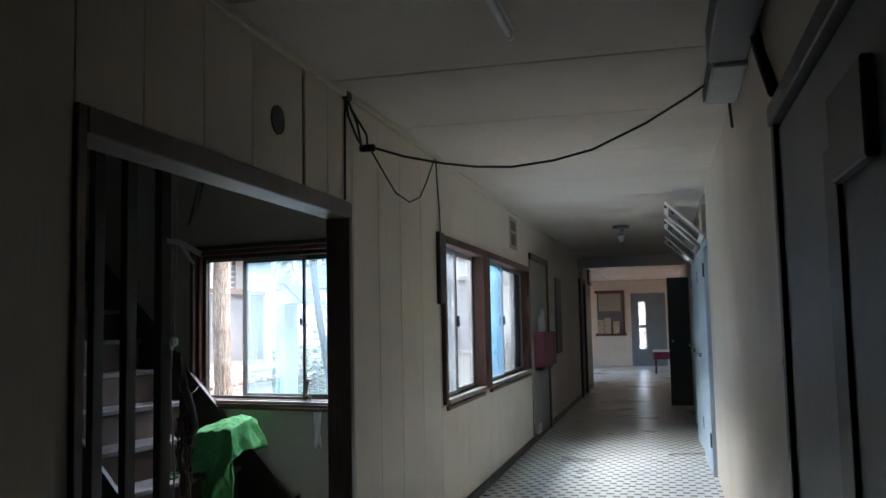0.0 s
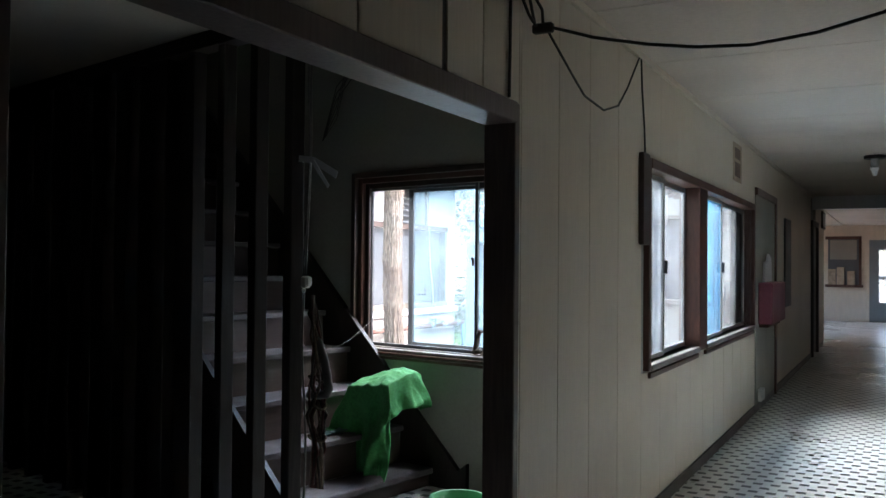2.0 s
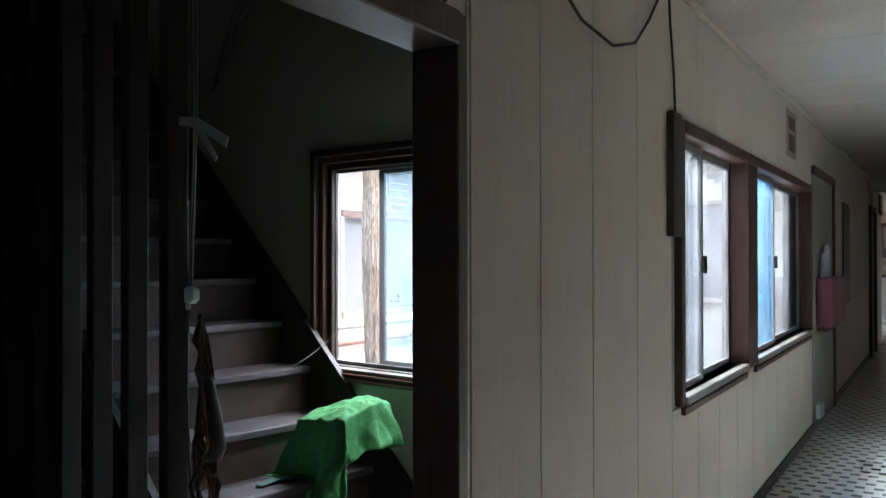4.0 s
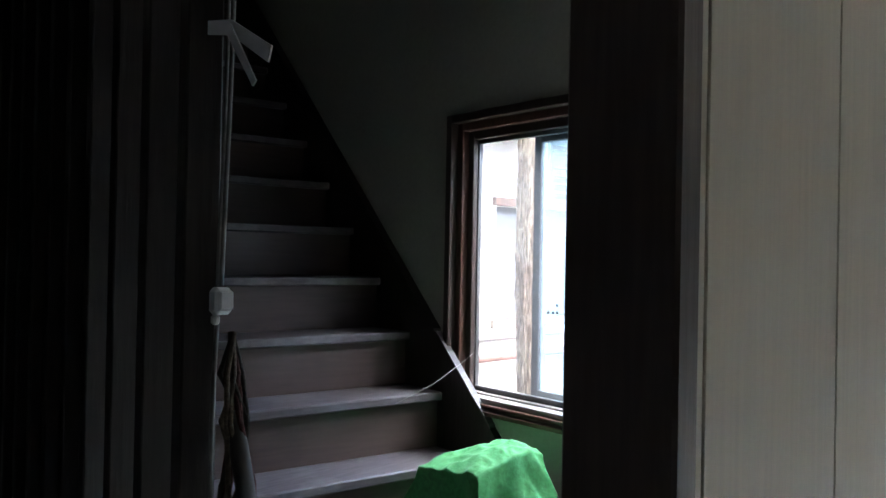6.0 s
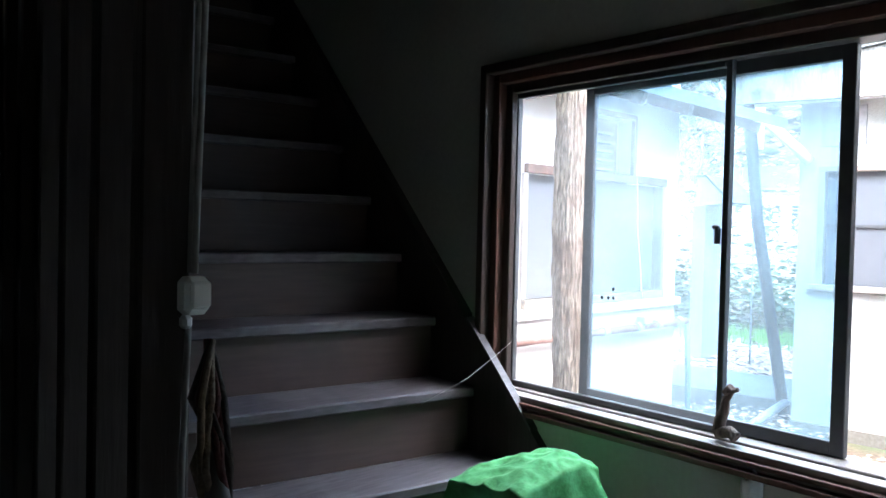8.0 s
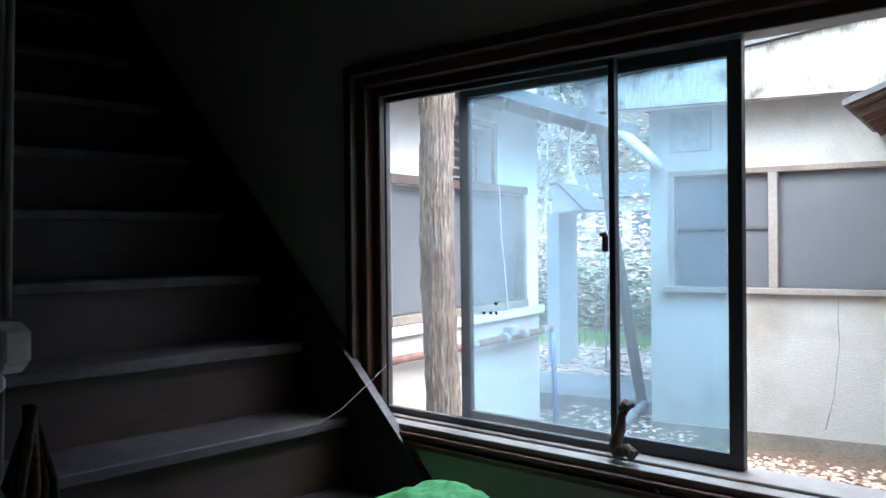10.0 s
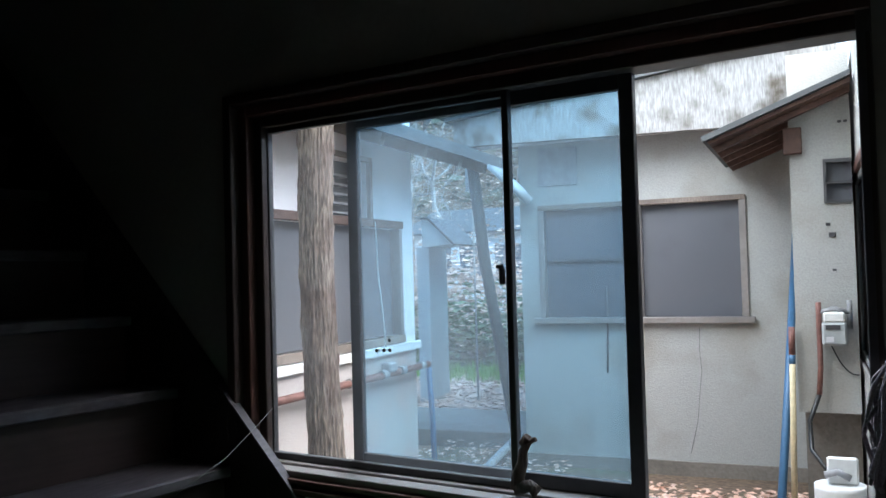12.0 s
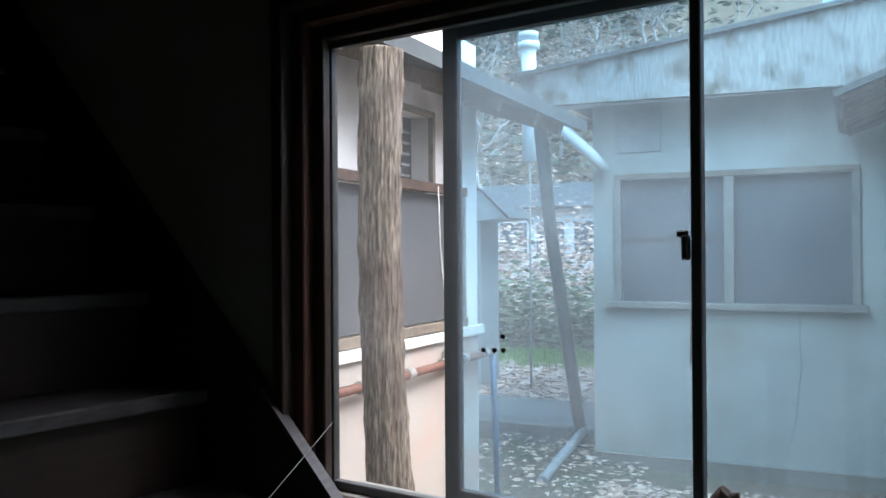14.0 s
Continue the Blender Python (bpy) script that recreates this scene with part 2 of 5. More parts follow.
M["shrub"] = mat("shrub_leaf", (0.10, 0.125, 0.065), 0.7, grain=0.3, scale=6, stain=0.5, stain_scale=1.1, bump=0, stain_color=(0.20, 0.12, 0.08))
M["grass"] = mat("grass_blade", (0.16, 0.30, 0.06), 0.7, grain=0.3, scale=8, stain=0.3, bump=0)
M["twig"] = mat("bare_twig", (0.30, 0.27, 0.25), 0.9, grain=0.3, scale=20, stain=0.3, bump=0.1)
M["conifer"] = mat("conifer_green", (0.07, 0.08, 0.055), 0.8, grain=0.4, scale=4, stain=0.4, stain_scale=0.6, bump=0, stain_color=(0.17, 0.13, 0.105))
M["clear_glass"] = glass_mat("clear_glass", (0.95, 0.97, 0.98), 0.02)
M["blue_glass"] = glass_mat("blue_film_glass", (0.56, 0.74, 0.85), 0.06)
M["blue_sheet_glass"] = glass_mat("bright_blue_film_glass", (0.22, 0.55, 0.80), 0.10)
M["hazy"] = glass_mat("dusty_glass", (0.72, 0.76, 0.80), 0.07)
M["frosted"] = glass_mat("frosted_glass", (0.85, 0.87, 0.9), 0.35)
M["tube"] = mat("fluorescent_tube_glass", (0.75, 0.76, 0.76), 0.25, grain=0.02, stain=0.05, bump=0)
M["floor"] = floor_mat()


# ---- mesh helpers ----
WING = Matrix.Translation((-2.03, 6.098, 0)) @ Matrix.Rotation(math.atan(-0.18), 4, "Z")
IDENT = Matrix.Identity(4)


def box(bm, x0, x1, y0, y1, z0, z1, bevel=0.0, m=IDENT):
    r = bmesh.ops.create_cube(bm, size=1, matrix=m @ Matrix.Translation(((x0 + x1) / 2, (y0 + y1) / 2, (z0 + z1) / 2))
                              @ Matrix.Diagonal((abs(x1 - x0), abs(y1 - y0), abs(z1 - z0), 1)))
    if bevel:
        edges = {e for v in r["verts"] for e in v.link_edges}
        bmesh.ops.bevel(bm, geom=list(edges), offset=bevel, segments=1, affect="EDGES")


def prism(bm, pts, axis, a, b, m=IDENT):
    """Extrude a polygon given in the other two axes (in xyz order) from a to b along axis."""
    k = "xyz".index(axis)

    def put(p, w):
        q = list(p)
        q.insert(k, w)
        return m @ Vector(q)
    lo = [bm.verts.new(put(p, a)) for p in pts]
    hi = [bm.verts.new(put(p, b)) for p in pts]
    bm.faces.new(lo)
    bm.faces.new(hi)
    for i in range(len(pts)):
        j = (i + 1) % len(pts)
        bm.faces.new((lo[i], lo[j], hi[j], hi[i]))
    bmesh.ops.recalc_face_normals(bm, faces=bm.faces)


def tube(bm, pts, radius, sides=8, m=IDENT, taper=None):
    """A round rod along a line of points."""
    pts = [m @ Vector(p) for p in pts]
    rings = []
    for i, p in enumerate(pts):
        d = (pts[min(i + 1, len(pts) - 1)] - pts[max(i - 1, 0)]).normalized()
        a = d.orthogonal().normalized() if not rings else (rings[-1][1] - d * rings[-1][1].dot(d)).normalized()
        b = d.cross(a)
        r = radius if taper is None else radius + (taper - radius) * i / (len(pts) - 1)
        rings.append(([bm.verts.new(p + r * (math.cos(2 * math.pi * k / sides) * a + math.sin(2 * math.pi * k / sides) * b)) for k in range(sides)], a))
    for (r0, _), (r1, _) in zip(rings, rings[1:]):
        for k in range(sides):
            bm.faces.new((r0[k], r0[(k + 1) % sides], r1[(k + 1) % sides], r1[k])).smooth = True
    bm.faces.new(rings[0][0][::-1])
    bm.faces.new(rings[-1][0])


def sag(a, b, drop, n=16):
    a, b = Vector(a), Vector(b)
    return [a.lerp(b, i / n) + Vector((0, 0, -drop * 4 * (i / n) * (1 - i / n))) for i in range(n + 1)]


def part(name, bm, material, parent=None, label="", category="", kind="", group=""):
    me = bpy.data.meshes.new(name)
    bm.to_mesh(me)
    bm.free()
    me.materials.append(M[material])
    ob = new(name, me)
    ob.parent = parent
    return tagged(ob, label, category, group, kind)


def boxes(name, rows, material, parent=None, label="", category="", kind="", group="", bevel=0.0, m=IDENT):
    bm = bmesh.new()
    for r in rows:
        box(bm, *r, bevel=bevel, m=m)
    return part(name, bm, material, parent, label, category, kind, group)


def rod(name, pts, radius, material, parent=None, label="", category="", sides=8, m=IDENT, group="", taper=None, kind=""):
    bm = bmesh.new()
    tube(bm, pts, radius, sides, m, taper)
    return part(name, bm, material, parent, label, category, kind, group)


def thing(name, at, label, category, group="", kind=""):
    ob = new(name)
    ob.location = at
    return tagged(ob, label, category, group, kind)


def under(ob, parent):
    """Hang a mesh, built in world places, under a thing at its base."""
    ob.parent = parent
    ob.matrix_parent_inverse = Matrix.Translation(parent.location).inverted()
    return ob


# ---- corridor shell ----
XL, XB, XR, CEIL = -1.15, -1.255, 0.69, 2.48
Y0, Y1 = -1.6, 26.1
OP0, OP1, HEAD = 2.32, 4.28, 1.865      # opening to the stair hall
CW0, CW1, CZ0, CZ1 = 6.12, 9.87, 0.83, 1.90   # corridor windows
boxes("floor", [(-7.2, XR + 0.6, Y0, 6.0, -0.1, 0.0), (XB, XR + 0.6, 6.0, Y1, -0.1, 0.0), (-3.5, XB, 18.4, Y1, -0.1, 0.0), (-7.2, XB - 0.9, 6.0, 6.75, -0.1, 0.0)], "floor", label="white vinyl floor printed with staggered dark dashes", category="floor", kind="structure")
wall_rows = [(XB, XL - 0.008, Y0, OP0 - 0.04, 0, 2.6), (XB, XL - 0.008, OP0 - 0.04, OP1 + 0.005, HEAD + 0.07, 2.6), (XB, XL - 0.008, OP1 + 0.045, CW0, 0, 2.6),
             (XB, XL - 0.008, CW0, CW1, 0, CZ0), (XB, XL - 0.008, CW0, CW1, CZ1, 2.6), (XB, XL - 0.008, CW1, 15.82, 0, 2.6), (XB, XL - 0.008, 15.82, 16.7, 2.0, 2.6), (XB, XL - 0.008, 16.7, 18.4, 0, 2.6), (-3.5, XB, 18.3, 18.4, 0, 2.6), (-3.6, -3.5, 18.3, 21.0, 0, 2.6), (-3.6, -3.5, 24.0, 26.1, 0, 2.6), (-3.6, -3.5, 21.0, 24.0, 0, 0.8), (-3.6, -3.5, 21.0, 24.0, 2.05, 2.6), (-2.3, XB, 15.6, 15.72, 0, 2.6), (-2.4, -2.3, 15.6, 18.3, 0, 2.6), (-2.3, XB, 15.7, 18.3, 2.5, 2.6)]
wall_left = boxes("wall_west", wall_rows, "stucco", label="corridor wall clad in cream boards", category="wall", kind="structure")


def panel(y0, y1, z0, z1):
    boxes("panel", [(XL - 0.008, XL, y0 + 0.0025, y1 - 0.0025, z0, z1)], "cream", wall_left, bevel=0.0015)


def clad(y0, y1, z0, z1, cuts):
    edges = [y0] + [c for c in cuts if y0 < c < y1] + [y1]
    for a, b in zip(edges, edges[1:]):
        panel(a, b, z0, z1)


cuts_near = [-1.2, -0.8, -0.4, 0.0, 0.38, 0.78, 1.17, 1.56, 1.95]
clad(Y0, OP0 - 0.04, 0.0, CEIL, cuts_near)
clad(OP0 - 0.04, 3.737, HEAD + 0.075, CEIL, [2.587, 2.931, 3.28])
clad(3.767, OP1 + 0.045, HEAD + 0.075, CEIL, [4.02])
clad(OP1 + 0.045, 5.99, 0.075, CEIL, [4.345, 4.735, 5.125, 5.56])
clad(5.99, CW1 + 0.06, 0.075, CZ0 - 0.04, [6.4, 6.8, 7.2, 7.6, 8.0, 8.4, 8.8, 9.2, 9.6, 10.0])
clad(5.99, CW1 + 0.06, CZ1 + 0.045, CEIL, [6.4, 6.8, 7.2, 7.6, 8.0, 8.4, 8.8, 9.2, 9.6, 10.0])
clad(CW1 + 0.06, 15.78, 0.075, CEIL, [10.4 + 0.9 * i for i in range(6)])
clad(16.74, 18.4, 0.075, CEIL, [17.6])
boxes("baseboard", [(XL, XL + 0.012, OP1 + 0.05, 15.75, 0, 0.07)], "brown_trim", label="dark brown baseboard along the corridor", category="baseboard", kind="structure")
boxes("trim", [(XL, XL + 0.025, Y0, 18.4, CEIL - 0.035, CEIL)], "cream", label="cream cornice strip under the ceiling", category="trim", kind="structure", bevel=0.004)
# black strip set in the gap, its colour stands for the shade inside
boxes("wall_slot", [(XL - 0.012, XL - 0.006, 3.739, 3.765, HEAD + 0.08, 2.42)], "black", label="black strip painting the shade in an open joint between cream boards", category="wall joint", kind="structure")
DOORS = (8.1, 9.42, 11.3)               # doors in the east wall
gaps = [Y0] + [v for d in DOORS for v in (d, d + 0.85)] + [Y1]
east = [(XR, XR + 0.12, a, b, 0, 2.6) for a, b in zip(gaps[::2], gaps[1::2])] + [(XR, XR + 0.12, d, d + 0.85, 2.44, 2.6) for d in DOORS]
boxes("wall_east", east + [(XR + 0.5, XR + 0.6, 7.9, 12.4, 0, 2.6), (XR + 0.12, XR + 0.5, 7.9, 8.0, 0, 2.6), (XR + 0.12, XR + 0.5, 12.3, 12.4, 0, 2.6)], "cream", label="plain cream plaster corridor wall", category="wall", kind="structure")
boxes("wall_south", [(-7.2, -3.05, Y0 - 0.12, Y0, 0, 2.6), (-2.75, XR + 0.12, Y0 - 0.12, Y0, 0, 2.6), (-3.05, -2.75, Y0 - 0.12, Y0, 0, 1.2), (-3.05, -2.75, Y0 - 0.12, Y0, 1.8, 2.6)], "plaster", label="plain wall closing the corridor", category="wall", kind="structure")
boxes("wall_north", [(-3.6, -0.41, Y1, Y1 + 0.12, 0, 2.7), (-0.22, XR + 0.12, Y1, Y1 + 0.12, 0, 2.7), (-0.41, -0.22, Y1, Y1 + 0.12, 0, 0.5), (-0.41, -0.22, Y1, Y1 + 0.12, 1.85, 2.7)], "cream", label="cream wall at the end of the corridor", category="wall", kind="structure")
bm = bmesh.new()
joints = [Y0, 1.03, 2.04, 3.05, 4.07, 5.11, 6.18, 7.3] + [8.35 + 1.04 * i for i in range(18)]
for a, b in zip(joints, joints[1:]):
    g = 0.008 if abs(b - 4.07) < 0.01 else 0.004
    box(bm, XL - 0.0, XR, a + g, b - g, CEIL, CEIL + 0.012)
box(bm, XB, XR + 0.12, Y0, Y1 + 0.12, CEIL + 0.03, CEIL + 0.12)
box(bm, -3.6, XB, 18.3, Y1 + 0.12, CEIL, CEIL + 0.12)
box(bm, XR + 0.12, XR + 0.6, 7.9, 12.4, 2.6, 2.7)
part("ceiling", bm, "ceiling", label="off-white ceiling boards with dark joints", category="ceiling", kind="structure")
# no real beam: this white bar imitates the brightly lit ceiling beyond
boxes("lit_ceiling_band", [(XL, XR, 16.0, 16.14, 2.28, CEIL)], "white_paint", label="white band standing in for the lit ceiling of the far hall", category="beam", kind="structure", bevel=0.005)

# ---- stair hall shell, set askew to the corridor ----
PA, PB = Vector((-2.264, 4.53, 0)), Vector((-5.949, 5.376, 0))
bm = bmesh.new()
box(bm, -6.0, -1.17, 0, 0.10, -0.4, 5.0, m=WING)
box(bm, -6.0, -1.30, 0.10, 0.17, -0.4, 5.0, m=WING)
box(bm, -1.17, 0.67, 0, 0.10, -0.4, 0.80, m=WING)
box(bm, -1.30, 0.67, 0.10, 0.17, -0.4, 0.80, m=WING)
box(bm, -1.17, 0.6719, 0, 0.10, 1.955, 5.0, m=WING)
box(bm, -1.30, 0.6719, 0.10, 0.17, 1.915, 5.0, m=WING)
box(bm, 0.672, 0.76, 0.0, 0.17, -0.4, 5.0, m=WING)
part("wall_stair_window", bm, "plaster", label="grey plaster wall of the stairwell with a window", category="wall", kind="structure")
boxes("wall_hall_west", [(-7.3, -7.2, Y0, 7.2, 0, 5.0)], "plaster", label="plain wall closing the hall", category="wall", kind="structure")
bm = bmesh.new()
prism(bm, [(XB, Y0), (-7.2, Y0), (-7.2, 5.68), (-2.27, 4.56), (XB, 4.56)], "z", 2.50, 2.56)
part("ceiling_hall", bm, "ceiling", label="dim off-white hall ceiling", category="ceiling", kind="structure")
boxes("wall_stair_upper", [(-1.3, 5.2, -0.04, 0.04, 2.51, 5.0)], "plaster", m=Matrix.Translation(PA) @ Matrix.Rotation(math.atan2(PB.y - PA.y, PB.x - PA.x), 4, "Z"), label="upper wall of the stairwell", category="wall", kind="structure")
boxes("wall_stair_upper_east", [(XB, XB + 0.1, 4.1, 6.05, 2.6, 5.0)], "plaster", label="upper side wall of the stairwell", category="wall", kind="structure")
# added out of view over the stair foot to cut bounce light upstairs
boxes("ceiling_stair_low", [(-0.5, 0.67, -1.15, -0.002, 2.5, 2.56)], "ceiling", m=WING, label="unseen ceiling piece added to keep light off the upper stairs", category="ceiling", kind="structure")
boxes("ceiling_stair", [(-7.4, XB + 0.1, 4.0, 7.3, 5.0, 5.1)], "ceiling", label="ceiling high over the stairs", category="ceiling", kind="structure")
# lining of the wall's back inside the hall
boxes("wall_hall_east", [(XB - 0.012, XB, OP1 + 0.045, 5.93, 0, 2.6), (XB - 0.012, XB, Y0, OP0 - 0.05, 0, 2.5), (XB - 0.012, XB, OP0 - 0.05, OP1 + 0.04, HEAD + 0.08, 2.5)], "plaster",
      label="grey plaster on the hall side of the wall", category="wall", kind="structure")

# opening frame: dark posts and lintel
boxes("door_frame", [(XB - 0.013, XL + 0.004, OP1, OP1 + 0.045, 0, HEAD + 0.075)], "jamb", label="dark brown door post of the hall opening", category="door frame", kind="structure", bevel=0.004)
boxes("door_frame", [(XB - 0.013, XL + 0.012, OP0 - 0.04, OP0, 0, HEAD + 0.075)], "jamb", label="dark brown door post of the hall opening", category="door frame", kind="structure", bevel=0.004)
boxes("door_lintel", [(XB - 0.013, XL + 0.014, OP0, OP1, HEAD, HEAD + 0.075)], "jamb", label="dark brown lintel over the hall opening", category="door frame", kind="structure", bevel=0.004)
# nothing is cut here: a black disc on the boards paints the hole's darkness
bm = bmesh.new()
bmesh.ops.create_cone(bm, cap_ends=True, segments=32, radius1=0.058, radius2=0.058, depth=0.01, matrix=Matrix.Translation((XL + 0.003, 3.489, 2.166)) @ Matrix.Rotation(radians(90), 4, "Y"))
part("pipe_hole_disc", bm, "black", label="round black disc standing for the dark of a stovepipe hole", category="hole", kind="structure")


# ---- windows ----
def sash(parent, x0, x1, z0, z1, y, material, glass, m=IDENT, wide=0.03, thick=0.022, axis="u"):
    """A sliding sash: two stiles, two rails and a pane, along u (wall direction) at depth y."""
    def b(name, a0, a1, c0, c1, mat_name, t):
        row = (a0, a1, y - t, y + t, c0, c1) if axis == "u" else (y - t, y + t, a0, a1, c0, c1)
        return boxes(name, [row], mat_name, parent, bevel=0.002 if name != "pane" else 0, m=m)
    b("stile", x0, x0 + wide, z0, z1, material, thick / 2)
    b("stile", x1 - wide, x1, z0, z1, material, thick / 2)
    b("rail", x0 + wide, x1 - wide, z0, z0 + wide, material, thick / 2)
    b("rail", x0 + wide, x1 - wide, z1 - wide, z1, material, thick / 2)
    p = b("pane", x0 + wide, x1 - wide, z0 + wide, z1 - wide, glass, 0.002)
    p.visible_shadow = False
    return p


stair_window = thing("window_stair", (0, 0, 0), "sliding window with a blue sash in a reddish wooden frame", "window", kind="structure")
U0, U1, WZ0, WZ1 = -1.10, 0.67, 0.80, 1.885
for k, (inset, depth, w) in enumerate(((-0.084, -0.022, 0.034), (-0.05, 0.014, 0.034), (-0.016, 0.046, 0.034))):
    a = U0 + inset
    c0, c1 = WZ0 + (0.0 if k else -0.005), WZ1 - inset
    boxes("window_frame", [(a, a + w, depth, 0.072, WZ0 - 0.02, c1), (a + w, U1, depth, 0.072, c1 - w, c1)], "window_wood" if k == 1 else "brown_trim", stair_window, bevel=0.003, m=WING)
boxes("window_frame", [(U0 - 0.03, U0 - 0.001, 0.073, 0.105, WZ0, WZ1), (U1 - 0.03, U1, 0.02, 0.16, WZ0, WZ1 + 0.05), (U0, U1 - 0.03, 0.073, 0.16, WZ1 - 0.012, WZ1 + 0.005)], "alu_dark", stair_window, bevel=0.002, m=WING)
boxes("window_lining", [(U1 - 0.008, U1 + 0.001, -0.01, 0.17, WZ0, WZ1 - 0.037)], "brown_trim", stair_window, m=WING)
boxes("window_sill", [(U0 - 0.02, U1, -0.005, 0.05, WZ0 - 0.005, WZ0 + 0.012), (U0 + 0.02, U1 - 0.03, 0.05, 0.17, WZ0, WZ0 + 0.02)], "sill", stair_window, bevel=0.002, m=WING)
boxes("window_sill", [(U0 - 0.05, U1, -0.022, -0.002, WZ0 - 0.022, WZ0 - 0.008), (U0 - 0.05, U1, -0.03, -0.002, WZ0 - 0.05, WZ0 - 0.033)], "window_wood", stair_window, bevel=0.002, m=WING)
sash(stair_window, U0 + 0.0, -0.205, WZ0 + 0.021, WZ1 - 0.014, 0.085, "alu_dark", "clear_glass", WING, wide=0.02)
sash(stair_window, -0.79, 0.125, WZ0 + 0.021, WZ1 - 0.014, 0.125, "alu_dark", "blue_glass", WING, wide=0.038)
boxes("latch", [(-0.236, -0.224, 0.055, 0.075, 1.355, 1.40), (-0.246, -0.226, 0.058, 0.07, 1.396, 1.408)], "black", stair_window, "black sash latch", bevel=0.003, m=WING)

# added window behind the viewpoint, lets daylight reach the screen and door post
added_hall_window = thing("window_hall_added", (0, 0, 0), "small frosted window added unseen in the back wall to light the hall", "window", kind="structure")
boxes("window_frame", [(-3.05, -3.01, Y0 - 0.1, Y0 + 0.01, 1.2, 1.8), (-2.79, -2.75, Y0 - 0.1, Y0 + 0.01, 1.2, 1.8), (-3.01, -2.79, Y0 - 0.1, Y0 + 0.01, 1.76, 1.8), (-3.01, -2.79, Y0 - 0.1, Y0 + 0.01, 1.2, 1.24)], "brown_trim", added_hall_window)
sash(added_hall_window, -3.01, -2.79, 1.24, 1.76, Y0 - 0.04, "alu", "frosted")

corr_window = thing("window_corridor", (0, 0, 0), "two pairs of sliding sashes in a dark reddish frame", "window", kind="structure")
F = 0.05
boxes("window_frame", [(XB - 0.01, XL + 0.022, CW0 - 0.06, CW0, CZ0 - 0.03, CZ1 + 0.05)], "window_wood", corr_window, bevel=0.004)
boxes("window_frame", [(XB - 0.01, XL + 0.022, CW1, CW1 + 0.06, CZ0 - 0.03, CZ1 + 0.05)], "window_wood", corr_window, bevel=0.004)
boxes("window_frame", [(XB - 0.01, XL + 0.026, CW0, CW1, CZ1 - 0.005, CZ1 + 0.05)], "window_wood", corr_window, bevel=0.004)
boxes("window_mullion", [(XB - 0.01, XL + 0.026, 7.38, 7.63, CZ0 - 0.03, CZ1 - 0.006)], "window_wood", corr_window, bevel=0.004)
for a, b in ((CW0, 7.38), (7.63, CW1)):
    boxes("window_sill", [(XB - 0.01, XL + 0.03, a, b, CZ0 - 0.035, CZ0)], "sill", corr_window, bevel=0.004)
    boxes("window_sill", [(XL + 0.0, XL + 0.02, a, b, CZ0 - 0.075, CZ0 - 0.045)], "window_wood", corr_window, bevel=0.003)
sash(corr_window, CW0, 6.66, CZ0, CZ1 - 0.01, -1.20, "alu", "hazy", axis="v")
sash(corr_window, 6.50, 7.38, CZ0, CZ1 - 0.01, -1.235, "alu", "hazy", axis="v")
sash(corr_window, 7.63, 8.56, CZ0, CZ1 - 0.01, -1.20, "alu", "blue_sheet_glass", axis="v")
sash(corr_window, 8.42, CW1, CZ0, CZ1 - 0.01, -1.235, "alu", "hazy", axis="v")
for y in (6.64, 8.54):
    boxes("latch", [(-1.19, -1.17, y - 0.02, y + 0.02, 1.32, 1.40)], "black", corr_window, "dark sash latch", bevel=0.004)

# ---- stairs ----
RISE, GO, NOSE0, TZ0 = 0.232, 0.2375, -0.4465, 0.115
stairs = thing("staircase", (-3.2, 5.4, 0), "steep dark wooden staircase with worn treads", "staircase")
for k in range(13):
    u, z = NOSE0 - GO * k, TZ0 + RISE * k
    under(boxes("tread", [(u - GO - 0.035, u, -1.18, -0.034, z - 0.036, z)], "tread", bevel=0.005, m=WING), stairs)
    under(boxes("riser", [(u - 0.05, u - 0.035, -1.18, -0.034, max(0.0, z - RISE), z - 0.036)], "riser", m=WING), stairs)
bm = bmesh.new()
slope = RISE / GO
zt = lambda u: 1.03 + slope * (-1.19 - u)
prism(bm, [(-0.20, 0.0), (-0.20, 0.17), (-0.26, zt(-0.26)), (-3.9, zt(-3.9)), (-3.9, zt(-3.9) - 0.6), (-0.8, 0.0)], "y", -0.034, -0.002, m=WING)
under(part("stringer", bm, "dark_wood"), stairs)
bm = bmesh.new()
prism(bm, [(-1.22, zt(-1.22)), (-1.22, zt(-1.22) + 0.012), (-3.9, zt(-3.9) + 0.012), (-3.9, zt(-3.9))], "y", -0.045, -0.003, m=WING)
under(part("stringer_cap", bm, "dark_wood"), stairs)
# paler wood on the lower cap paints the highlight along its edge
bm = bmesh.new()
prism(bm, [(-0.86, zt(-0.86)), (-0.86, zt(-0.86) + 0.010), (-1.21, zt(-1.21) + 0.010), (-1.21, zt(-1.21))], "y", -0.036, -0.004, m=WING)
under(part("stringer_cap", bm, "tread", label="pale strip standing for the highlight on the edge"), stairs)
bm = bmesh.new()
prism(bm, [(-0.44, 0.0), (-0.44, 0.12), (-3.5, 3.1), (-3.5, 2.65), (-0.9, 0.0)], "y", -1.215, -1.183, m=WING)
under(part("stringer", bm, "dark_wood"), stairs)
boxes("floor_upper", [(-7.2, -5.45, 4.6, 6.9, 2.98, 3.13)], "dark_wood", label="dark upper landing floor", category="floor", kind="structure")

